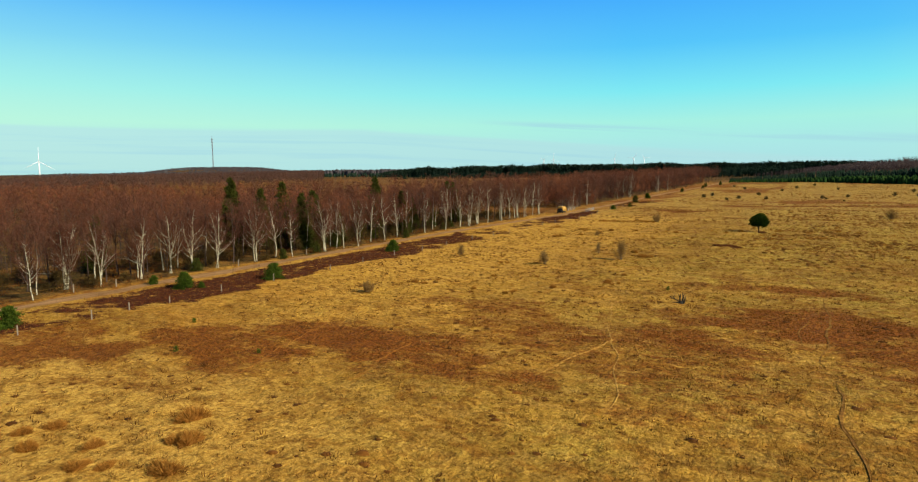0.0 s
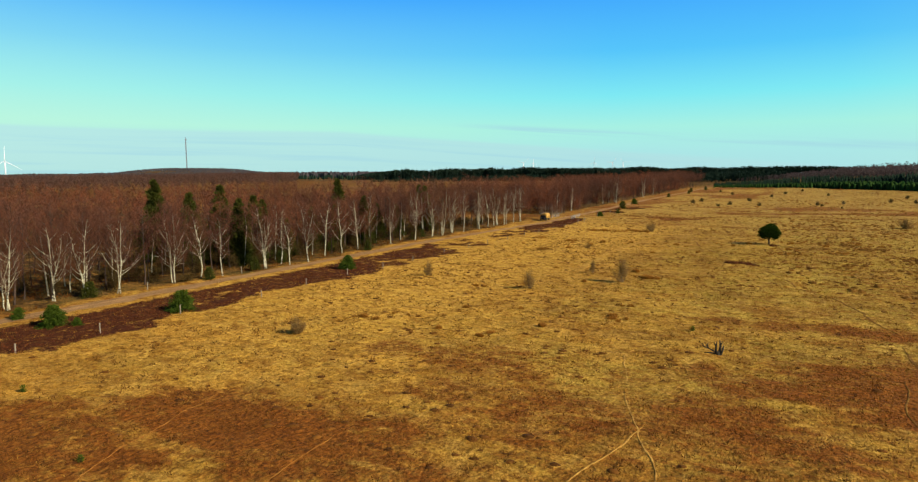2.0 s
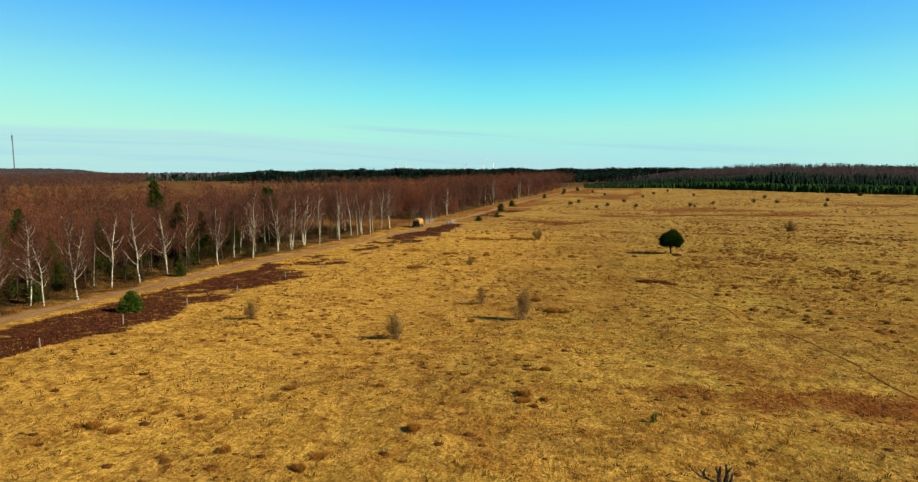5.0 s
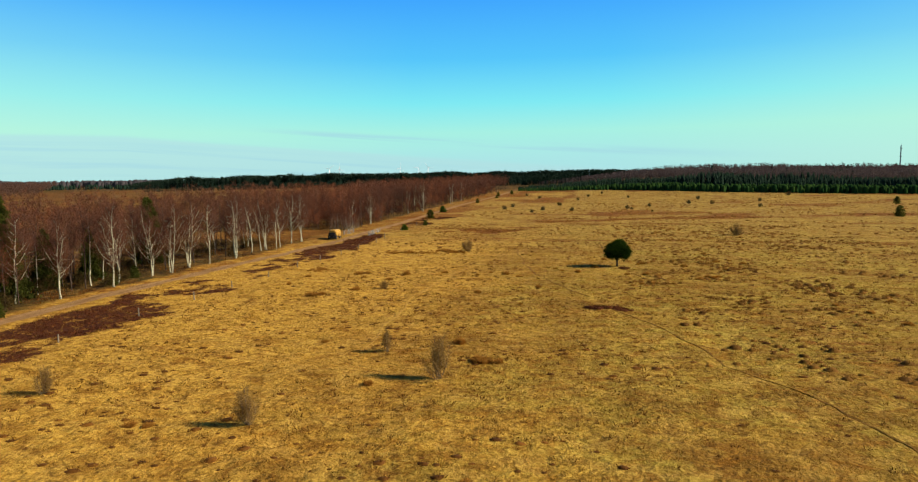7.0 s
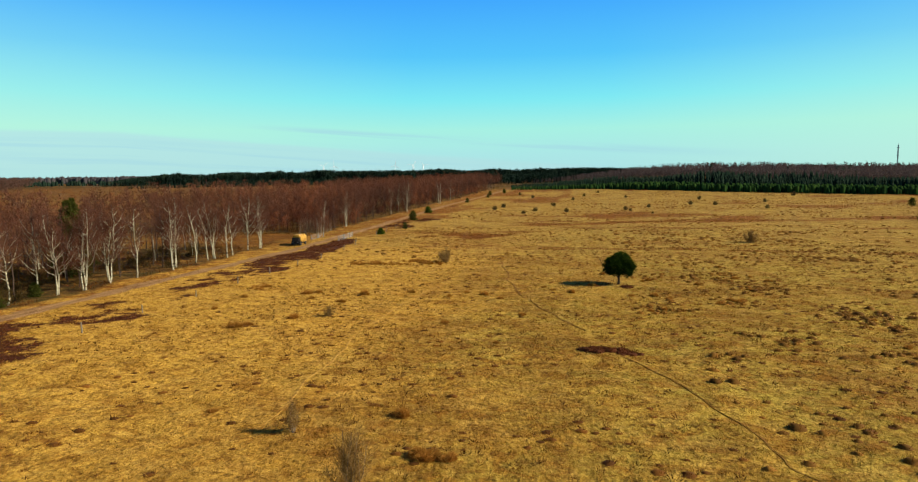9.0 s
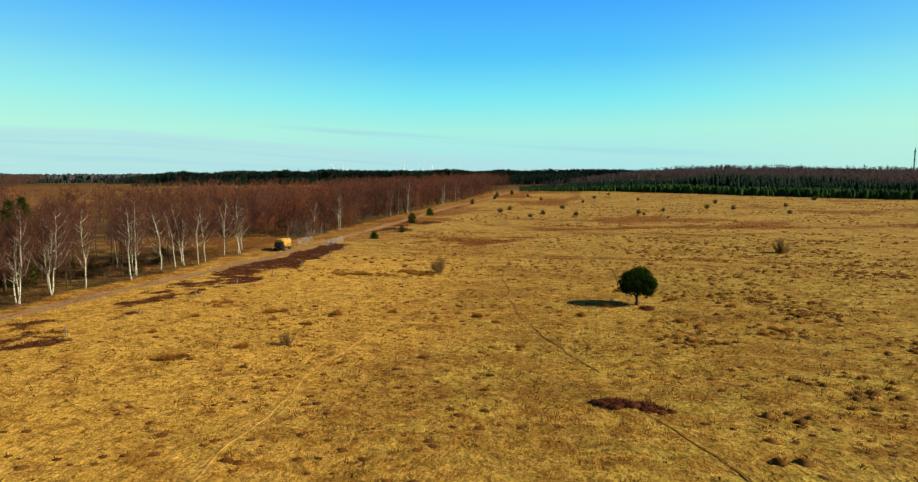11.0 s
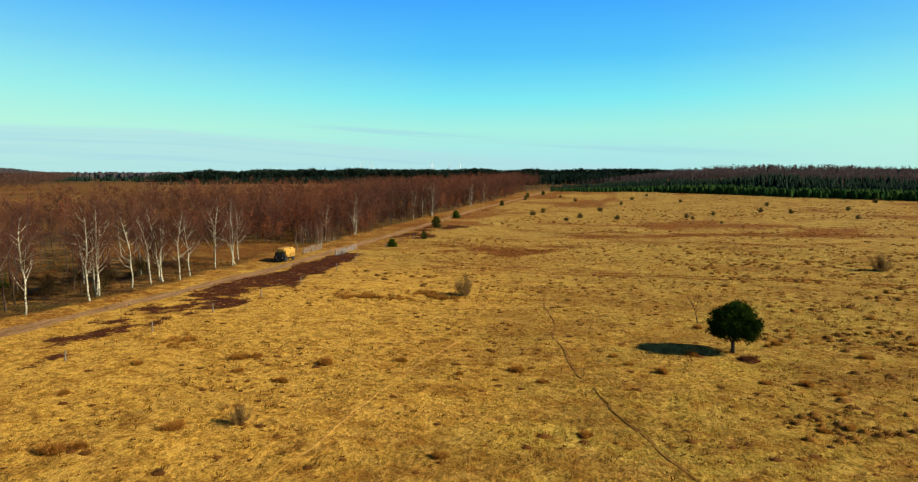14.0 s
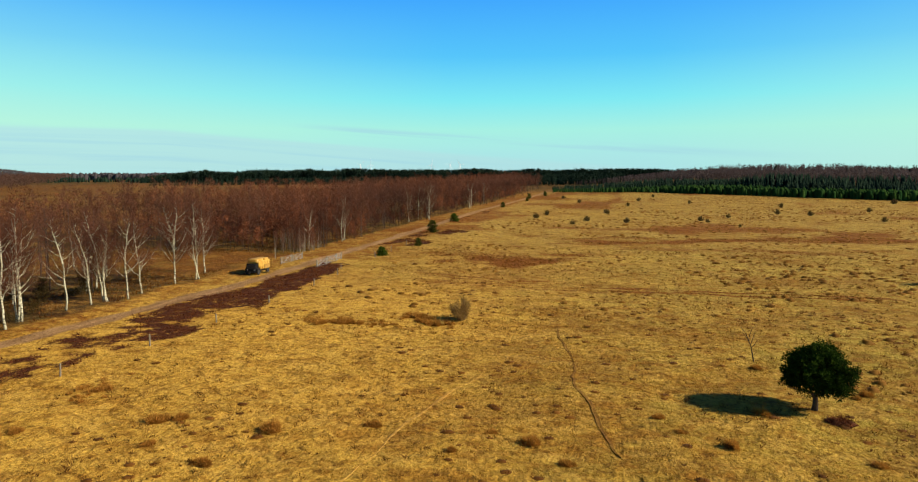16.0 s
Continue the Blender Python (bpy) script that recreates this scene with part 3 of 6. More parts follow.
        v = v * (1 + sag * (vn(v[:, 0] * 2 + seed, v[:, 1] * 2 + v[:, 2], 0.7, 7 + seed) - 0.5)[:, None] * 2)
        v = np.clip(v, -1.03, 1.03)
        return self.add((lo + hi) / 2 + v * (hi - lo) / 2, f)

    def mesh(self, name, mat, smooth=False):
        v, f = np.concatenate(self.v), np.concatenate(self.f)
        tone = np.concatenate(self.tone)
        me = bpy.data.meshes.new(name)
        me.vertices.add(len(v))
        me.vertices.foreach_set("co", v.astype(np.float32).ravel())
        me.loops.add(len(f) * 3)
        me.loops.foreach_set("vertex_index", f.astype(np.int32).ravel())
        me.polygons.add(len(f))
        me.polygons.foreach_set("loop_start", np.arange(0, len(f) * 3, 3, dtype=np.int32))
        me.polygons.foreach_set("use_smooth", np.full(len(f), smooth))
        me.attributes.new("tone", "FLOAT", "POINT").data.foreach_set("value", tone.astype(np.float32))
        me.materials.append(mat)
        me.update(calc_edges=True)
        return me


def thing(name, label, category, group="", at=(0, 0, 0), turn=0.0):
    ob = new(name)
    ob.empty_display_size = 0.3
    ob.matrix_basis = pose(*at, 0, 0, turn)
    return tagged(ob, label, category, group)


def part(name, geo, mat, parent, label="", smooth=False):
    ob = new(name, geo.mesh(name, mat, smooth) if isinstance(geo, Geo) else geo)
    ob.parent = parent
    return tagged(ob, label) if label else ob


def stuff(name, geo, mat, label, category, smooth=False):
    return tagged(new(name, geo.mesh(name, mat, smooth)), label, category, kind="stuff")


def on(x, y, dip=0.0):
    return (x, y, float(gz(x, y)) - dip)


# ---- ground ----


def axis(lo, hi, fine, out_lo, out_hi):
    mid = np.arange(lo, hi + fine / 2, fine)
    up, s = [], fine
    p = mid[-1]
    while p < out_hi:
        s *= 1.13
        p = min(p + s, out_hi)
        up.append(p)
    dn, s, p = [], fine, mid[0]
    while p > out_lo:
        s *= 1.13
        p = max(p - s, out_lo)
        dn.append(p)
    return np.array(dn[::-1] + list(mid) + up)


gx, gy = axis(-112, 34, 0.95, -4600, 4600), axis(19, 250, 0.95, -1500, 4900)
GX, GY = np.meshgrid(gx, gy)
gv = np.stack([GX, GY, gz(GX, GY)], -1).reshape(-1, 3)
ni, nj = len(gy), len(gx)
i, j = np.meshgrid(np.arange(ni - 1), np.arange(nj - 1), indexing="ij")
q = (i * nj + j).ravel()
ground_geo = Geo().add(gv, np.concatenate([np.stack([q, q + 1, q + nj + 1], 1), np.stack([q, q + nj + 1, q + nj], 1)]))
ground_mesh = ground_geo.mesh("ground", GROUND, smooth=True)
fx, fy = GX.ravel(), GY.ravel()
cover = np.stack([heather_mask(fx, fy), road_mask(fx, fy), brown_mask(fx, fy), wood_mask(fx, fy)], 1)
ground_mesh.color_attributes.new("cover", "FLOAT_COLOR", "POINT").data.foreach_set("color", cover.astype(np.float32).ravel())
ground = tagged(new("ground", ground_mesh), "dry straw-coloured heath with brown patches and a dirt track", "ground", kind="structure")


def lie(x, y):
    """The height of the ground sheet itself, between its grid points."""
    z = gv[:, 2].reshape(ni, nj)
    a, b = np.clip(np.searchsorted(gy, y) - 1, 0, ni - 2), np.clip(np.searchsorted(gx, x) - 1, 0, nj - 2)
    v, u = (y - gy[a]) / (gy[a + 1] - gy[a]), (x - gx[b]) / (gx[b + 1] - gx[b])
    return (z[a, b] * (1 - u) + z[a, b + 1] * u) * (1 - v) + (z[a + 1, b] * (1 - u) + z[a + 1, b + 1] * u) * v


def trail(label, line, width, mat, bank, gaps):
    """A trodden line: a floor between two low banks, along the given places."""
    pts = np.array(line, float)
    seg = np.r_[0, np.cumsum(np.hypot(*np.diff(pts, axis=0).T))]
    s = np.arange(0, seg[-1], 0.5)
    x = np.interp(s, seg, pts[:, 0]) + (vn(s, s * 0, 5.0, 41) - 0.5) * 0.9 + (vn(s, s * 0, 1.3, 42) - 0.5) * 0.25
    y = np.interp(s, seg, pts[:, 1])
    d = np.stack([np.gradient(x), np.gradient(y)], 1)
    d /= np.linalg.norm(d, axis=1, keepdims=True)
    nrm = np.stack([-d[:, 1], d[:, 0]], 1)
    fade = np.clip((vn(s, s * 0, 4.0, 45 + len(s) % 7) - gaps) * 3.0, 0.03, 1) * np.clip((seg[-1] - s) / 6, 0.03, 1) * np.clip(s / 4, 0.03, 1)
    rows = []
    for off, up in ((-1.0, -0.06), (-0.6, bank), (-0.4, 0.02), (0.4, 0.02), (0.6, bank), (1.0, -0.06)):
        w = width * fade * np.interp(y, (75, 115, 170), (0.85, 0.75, 1.0)) * off * (0.5 + 1.0 * vn(s, s * 0 + off, 1.2, 43))
        px, py = x + nrm[:, 0] * w, y + nrm[:, 1] * w
        rows.append(np.stack([px, py, lie(px, py) + up * (0.1 + 1.8 * vn(s, s * 0 + off, 1.1, 44)) + 0.012], 1))
    v = np.stack(rows, 1)
    n = len(s)
    i, j = np.meshgrid(np.arange(n - 1), np.arange(5), indexing="ij")
    q = (i * 6 + j).ravel()
    q = q[np.repeat(fade[:-1] > 0.05, 5)]
    g = Geo().add(v, np.concatenate([np.stack([q, q + 1, q + 7], 1), np.stack([q, q + 7, q + 6], 1)]))
    tagged(new("trail", g.mesh("trail", mat)), label, "trail", kind="structure")
    return np.stack([x, y], 1)


RUT = ((2.4, 38), (1.3, 47), (0.9, 54), (0.1, 62.3), (0.5, 72), (0.8, 79), (0.1, 97), (-1.2, 103.5), (-3.6, 113.4), (-6.8, 118.5), (-8.6, 122.5), (-10.2, 129),
       (-12.1, 135), (-15.6, 141.6), (-18.4, 147), (-19.2, 152), (-21.1, 155.6), (-24.2, 162), (-27.3, 169.8), (-30.2, 181), (-33.9, 202))
trails = [
    trail("dark rutted footpath worn into the heath", RUT, 0.16, SOIL, 0.03, 0.12),
    trail("dark rutted footpath worn into the heath", ((-1.6, 62), (-1.9, 72), (-1.4, 82)), 0.10, SOIL, 0.02, 0.3),
    trail("pale trodden footpath through the grass", ((-12.5, 42), (-13.3, 46.4), (-15.9, 55.7), (-18.0, 60.1), (-19.7, 67), (-21, 71), (-22.2, 77), (-22, 82.5)), 0.11, PALE, 0.004, 0.05),
    trail("pale trodden footpath through the grass", ((-21.4, 43), (-20.4, 47.1), (-18.0, 60.1), (-16.3, 73.5)), 0.09, PALE, 0.004, 0.2),
    trail("pale trodden footpath through the grass", ((-40.6, 122), (-42.3, 141), (-42.5, 151.3), (-42.0, 159.3), (-41.2, 169), (-38, 185)), 0.15, PALE, 0.004, 0.0),
    trail("faint trodden path through brown grass", ((-40.5, 33), (-44.5, 43.5), (-46, 48), (-49, 58)), 0.04, FAINT, 0.004, 0.2),
    trail("faint trodden path through brown grass", ((-32.6, 35), (-33, 41.5), (-34.9, 51.4)), 0.04, FAINT, 0.004, 0.2),
]
near_trail = np.concatenate(trails)


def off_trail(x, y, gap):
    keep = np.ones(len(x), bool)
    for a in range(0, len(x), 4000):
        d = np.hypot(x[a:a + 4000, None] - near_trail[None, :, 0], y[a:a + 4000, None] - near_trail[None, :, 1])
        keep[a:a + 4000] = d.min(1) > gap
    return keep

# ---- trees and shrubs ----


def unit(v):
    return v / (np.linalg.norm(v, axis=-1, keepdims=True) + 1e-9)


def birch_shape(seed, stems, height, lean=0.0):
    """White winding trunks with steep limbs that fork once, and a haze of fine twigs."""
    r = np.random.default_rng(seed)
    wood, arms, twigs = Geo(), Geo(), Geo()
    for s in range(stems):
        h = height * (1.0 if s == 0 else r.uniform(0.78, 0.98))
        tilt = np.array([r.normal(0, 0.03), r.normal(0, 0.03)]) + (0 if stems == 1 else 1) * 0.085 * np.array([math.cos(s * 2.4 + seed), math.sin(s * 2.4 + seed)])
        tilt[1] += lean
        k = 12
        t = np.linspace(0, 1, k)
        kink = np.cumsum(np.cumsum(r.normal(0, 0.075, (k, 2)), 0) * 0.5 + r.normal(0, 0.06, (k, 2)), 0)
        kink -= kink[0] + (kink[-1] - kink[0]) * t[:, None] * 0.6
        root = r.normal(0, 0.25, 2) if stems > 1 else np.zeros(2)
        pts = np.stack([root[0] + tilt[0] * h * t + kink[:, 0], root[1] + tilt[1] * h * t + kink[:, 1], h * t - 0.1], 1)
        r0 = 0.0070 * height * (1.0 if stems == 1 else 0.85) + 0.015
        wood.tube(pts, r0 * (1.0 - t) ** 0.7 * (1 + 0.35 * np.exp(-t * 25)) + 0.014, 7, True, np.interp(t, (0, 0.62, 1), (1, 0.9, 0.1)))
        for b in range(19):
            u = 0.24 + 0.72 * (b + r.uniform(0, 1)) / 19
            base = np.array([np.interp(u, t, pts[:, a]) for a in range(3)])
            az = r.uniform(0, 2 * np.pi)
            ln = (1 - u) * h * 0.50 * r.uniform(0.45, 1.4) + 0.5
            out = np.array([math.cos(az), math.sin(az), 0.0])
            steep = r.uniform(0.8, 1.7)
            c = np.linspace(0, 1, 5)[:, None]
            curve = base + out * ln * 0.55 * (c ** 0.85) + np.array([0, 0, 1.0]) * ln * steep * 0.55 * c ** 1.3 + np.concatenate([np.zeros((1, 3)), np.cumsum(r.normal(0, 0.035 * ln ** 0.5, (4, 3)), 0)])
            thick = 0.40 * r0 * (1 - u) + 0.020
            big = min(1.0, ln / 2.2)
            arms.tube(curve, np.linspace(thick, 0.007, 5), 4, False, np.linspace(0.55 + 0.45 * big, 0.12, 5))
            if ln > 1.6:
                side = unit(out + r.normal(0, 0.6, 3) + np.array([0, 0, 0.6]))
                fork = curve[2] + side * ln * 0.5 * np.linspace(0, 1, 3)[:, None] + np.array([0, 0, 0.12 * ln]) * (np.linspace(0, 1, 3)[:, None] ** 2)
                arms.tube(fork, [thick * 0.55, 0.014, 0.006], 3, False, [0.5, 0.3, 0.05])
            n = int(26 + 34 * ln)
            w = r.uniform(0.22, 1, n)
            at = np.stack([np.interp(w, c[:, 0], curve[:, a]) for a in range(3)], 1) + r.normal(0, 0.10 + 0.09 * ln ** 0.5, (n, 3))
            go = unit(out * 0.6 + r.normal(0, 0.6, (n, 3)) + np.array([0, 0, 0.6]))
            twigs.blades(at, go, r.uniform(0.4, 1.2, n), r.uniform(0.014, 0.028, n), r.uniform(0.2, 1, n))
        n = 90
        at = pts[-3] + (pts[-1] - pts[-3]) * r.uniform(0, 1, (n, 1))
        twigs.blades(at, unit(r.normal(0, 0.5, (n, 3)) + np.array([0, 0, 0.8])), r.uniform(0.5, 1.3, n), r.uniform(0.014, 0.026, n), r.uniform(0, 1, n))
    return wood, arms, twigs


def birch_tree(seed, stems, height, lean=0.0):
    words = {1: "slender bare white-barked birch at the wood's edge", 2: "bare birch with two white trunks at the wood's edge", 3: "bare birch with three white trunks at the wood's edge"}
    ob = thing("birch_tree", words[stems], "tree", "birches along the wood's edge")
    wood, arms, twigs = birch_shape(seed, stems, height, lean)
    part("branchwork", arms, BIRCH, ob, "pale forking birch limbs", True)
    part("trunk", wood, BIRCH, ob, "peeling white birch bark", True)
    part("crown", twigs, BIRCH_TWIG, ob, "purple-brown haze of bare twigs")
    return ob


BIRCHES = {1: [birch_tree(s, 1, 10.5) for s in (3, 4, 5, 6)], 2: [birch_tree(s, 2, 10.5) for s in (11, 12, 13)], 3: [birch_tree(s, 3, 10.5) for s in (21, 22)]}
# x, y, trunks, height: the row along the track
ROW_A = ((-90.2, 44.7, 1, 7.5), (-94.5, 51.0, 3, 10), (-93.2, 55.4, 2, 9.5), (-93.0, 61.5, 3, 9.5), (-93.6, 67.2, 2, 10), (-92.3, 71.0, 2, 10), (-91.2, 74.7, 2, 9.5), (-91.6, 84.0, 3, 10),
         (-92.0, 89.1, 1, 9.5), (-89.9, 91.6, 1, 9), (-90.0, 101.2, 3, 10), (-91.1, 105.9, 1, 9.5), (-89.3, 106.2, 1, 8), (-95.9, 109.5, 1, 10), (-88.9, 110.7, 2, 10.5), (-92.3, 119.4, 1, 10.5),
         (-91.2, 123.5, 1, 10.5), (-93.0, 131.0, 2, 10.5), (-95.5, 138.5, 1, 11), (-91.6, 142.1, 2, 10.5), (-90.5, 150.7, 2, 11))
ROW_B = ((-93.2, 155.1, 1, 10.5), (-95.1, 161.8, 1, 10), (-92.5, 162.7, 2, 10), (-91.4, 166.6, 3, 10.5), (-91.6, 172.1, 3, 10.5), (-90.7, 176.7, 1, 10), (-89.8, 185.0, 1, 10.5), (-91.6, 188.2, 3, 11),
         (-91.5, 194.2, 1, 9.5), (-90.9, 197.4, 1, 9), (-90.8, 199.9, 3, 10), (-89.4, 201.9, 1, 9.5), (-90.2, 205.3, 1, 9), (-91.2, 213.3, 2, 10.5), (-90.3, 217.6, 2, 10.5), (-92.8, 222.8, 1, 9.5))
r = np.random.default_rng(5)
ROW_C = [(-90.5 + r.uniform(-3, 2.0) + 0.012 * (y - 260), y + r.uniform(-3, 3), int(r.choice((1, 1, 2, 3))), r.uniform(9.5, 12)) for y in (268, 330, 342, 347, 398, 404, 440)]
ROW_C += [(-88.0, 337.6, 2, 12.5), (-90.5, 273.2, 2, 10.5), (-91.0, 256.0, 1, 8.5)]
first = {}


def place(base, m, k):
    """Sets the built thing itself the first time, then copies of it, k times its built size."""
    if base.name not in first:
        base.matrix_basis = m @ Matrix.Scale(k, 4)
        first[base.name] = k
        return base
    return copy_thing(base, m @ Matrix.Scale(k / first[base.name], 4))


for x, y, stems, h in (*ROW_A, *ROW_B, *ROW_C):
    base = BIRCHES[stems][int(r.integers(len(BIRCHES[stems])))]
    place(base, pose(*on(x, y, 0.05), 0, 0, float(r.uniform(0, 360))), (1.2 if 150 < y < 245 else 1.1) * h / 10.5)


def conifer_shape(seed, h, base, spread, droop, n_whorl, size, thick):
    """A trunk, and whorls of boughs made of many sprays of needles."""
    r = np.random.default_rng(seed)
    wood, green = Geo(), Geo()
    wood.tube([(0, 0, -0.1), (0.02 * h, 0, h * 0.5), (0, 0, h * 0.97)], [0.016 * h + 0.02, 0.010 * h + 0.015, 0.012], 7)
    for w in range(n_whorl):
        u = base + (1 - base) * (w + r.uniform(0, 0.7)) / n_whorl
        reach = spread * (1 - u) ** (0.8 if h > 4 else 0.45) * r.uniform(0.65, 1.15) + 0.12
        for b in range(6):
            az = r.uniform(0, 6.28)
            out = np.array([math.cos(az), math.sin(az), 0])
            ln = reach * r.uniform(0.7, 1.1)
            n = int(thick * (2 + ln * 3))
            s = r.uniform(0.15, 1, n)[:, None]
            at = np.array([0, 0, u * h]) + out * ln * s + np.array([0, 0, -droop * ln]) * s ** 1.5 + r.normal(0, 0.05 + 0.07 * ln, (n, 3))
            go = unit(out + r.normal(0, 0.7, (n, 3)) + np.array([0, 0, 0.35]))
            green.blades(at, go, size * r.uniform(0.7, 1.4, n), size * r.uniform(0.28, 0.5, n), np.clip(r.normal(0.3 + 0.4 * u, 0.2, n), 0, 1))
    return wood, green


def conifer(name, label, group, seed, h, base, spread, droop, n_whorl, size, thick, mat):
    ob = thing(name, label, "tree", group)
    wood, green = conifer_shape(seed, h, base, spread, droop, n_whorl, size, thick)
    part("trunk", wood, BARK, ob, "", True)
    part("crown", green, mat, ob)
    return ob


def spread_out(bases, rows, built=1.0, dip=0.05):
    """The built ones and their copies at x, y, height."""
    for n, (x, y, h) in enumerate(rows):
        place(bases[n % len(bases)], pose(*on(x, y, dip), 0, 0, float(r.uniform(0, 360))), h / built)


SPRUCES = [conifer("spruce_tree", "dark green spruce among the bare trees", "spruces in the wood", s, 12.0, 0.08, 3.6, 0.25, 40, 0.46, 10.0, SPRUCE) for s in (51, 52, 53)]
spread_out(SPRUCES, ((-113, 97, 15), (-105, 98, 13), (-111, 110.3, 14), (-97, 102, 11.8), (-98.5, 107, 12.3), (-97.4, 139.6, 11.2), (-125, 164.5, 14.6), (-104, 178, 12.6), (-112, 188, 12.5),
                     (-108, 64, 9.5), (-109, 119.5, 11), (-98, 115, 7.5), (-100, 148.5, 9), (-103, 136, 9.5), (-100.5, 158, 8.5), (-102, 127, 9)), 12.0)
SHORT = [conifer("young_pine", "bushy young green pine beside the track", "young pines by the track", s, 2.4, 0.03, 1.5, 0.0, 18, 0.26, 8.0, YOUNG) for s in (61, 62, 63)]
spread_out(SHORT, ((-79.3, 59.4, 2.3), (-86.9, 59.8, 1.3), (-73.9, 71.3, 2.5), (-77.1, 107.2, 2.4), (-76.6, 35.6, 2.3), (-72.1, 249.9, 1.8), (-77.5, 60.8, 0.9), (-78.1, 333, 2.6)), 2.4)
DARKS = [conifer("young_pine", "dense dark green young pine", "dark young pines", s, 2.4, 0.02, 1.15, 0.1, 14, 0.26, 5.5, SPRUCE) for s in (66, 67)]
spread_out(DARKS, ((-92.0, 71.2, 2.2), (-90.3, 98.8, 2.2), (-89.2, 88.4, 2.0), (-89.4, 130, 2.2), (-74.9, 296.1, 3.3), (-69.7, 266.3, 1.8), (-75.4, 412.5, 2.4), (-74.7, 500, 2.8), (-68.8, 535, 2.4),
                   (-94.8, 161, 2.0), (-93, 108, 2.4), (-96, 126, 2.2), (-72, 470, 2.2), (-70.5, 548, 2.6), (-92.4, 153, 1.7), (84.6, 300.3, 3.6), (118, 377, 3.4)), 2.4)


def lone_pine():
    """The broad, low-branched pine that stands alone on the heath."""
    r = np.random.default_rng(77)
    ob = thing("pine_tree", "broad round-headed dark green pine alone on the heath", "tree", at=on(-14.1, 179.9, 0.05))
    wood, green = Geo(), Geo()
    wood.tube([(0, 0, -0.1), (0.05, 0.02, 0.5), (0.0, 0, 1.0), (0.12, 0, 1.5), (0.25, 0, 2.4), (0.2, 0.1, 3.6)], [0.24, 0.18, 0.16, 0.13, 0.09, 0.04], 9)
    wood.tube([(0.0, 0, 0.85), (-0.25, 0.05, 1.3), (-0.45, 0.1, 2.0), (-0.6, 0.1, 3.0)], [0.11, 0.10, 0.07, 0.03], 7)
    ends = []
    for n in range(26):
        az, up = n * 2.4, r.uniform(0.0, 1.0)
        z0 = 1.25 + 1.6 * up
        out = np.array([math.cos(az), math.sin(az), 0])
        reach = (2.05 - 0.9 * up) * r.uniform(0.75, 1.0)
        tip = np.array([0.1, 0, z0]) + out * reach + np.array([0, 0, 0.35 + 0.75 * up])
        mid = (np.array([0.05, 0, z0]) + tip) / 2 + np.array([0, 0, -0.08]) + r.normal(0, 0.08, 3)
        wood.tube([(0.05, 0, z0), mid, tip], [0.055, 0.04, 0.018], 5, False)
        ends.append(tip)
    wood.tube([(0, 0, 1.2), (-0.9, -0.2, 1.45), (-1.7, -0.3, 1.6), (-2.2, -0.3, 1.9)], [0.06, 0.05, 0.035, 0.015], 5, False)
    centres = [(-2.15, -0.3, 1.95, 0.42), (-1.8, -0.2, 1.75, 0.3)]
    for _ in range(760):
        d = unit(r.normal(0, 1, 3))
        if d[2] < -0.72:
            continue
        rad = r.uniform(0.2, 1.0) ** 0.45
        bulge = 1 + 0.10 * math.sin(d[0] * 5 + 1) * math.cos(d[1] * 4) + 0.09 * math.sin(d[0] * 11 + d[2] * 9) * math.cos(d[1] * 10 + 2)
        c = np.array([0.15 + d[0] * 2.2 * rad * bulge, d[1] * 2.2 * rad * bulge, 2.62 + d[2] * (2.0 if d[2] > 0 else 1.75) * rad * bulge])
        centres.append((*c, r.uniform(0.26, 0.42)))
    for x, y, z, s in centres:
        n = 52
        d = unit(r.normal(0, 1, (n, 3)) + np.array([0, 0, 0.35]))
        at = np.array([x, y, z]) + d * s * r.uniform(0.2, 0.75, (n, 1))
        # tone rises with height and on upward needles: light from above put into colour
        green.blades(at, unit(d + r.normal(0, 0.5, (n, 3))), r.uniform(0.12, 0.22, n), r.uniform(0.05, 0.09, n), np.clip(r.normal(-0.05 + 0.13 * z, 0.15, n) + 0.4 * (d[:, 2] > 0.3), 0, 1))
    part("trunk", wood, BARK, ob, "forked short brown trunk", True)
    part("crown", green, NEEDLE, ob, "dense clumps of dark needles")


lone_pine()


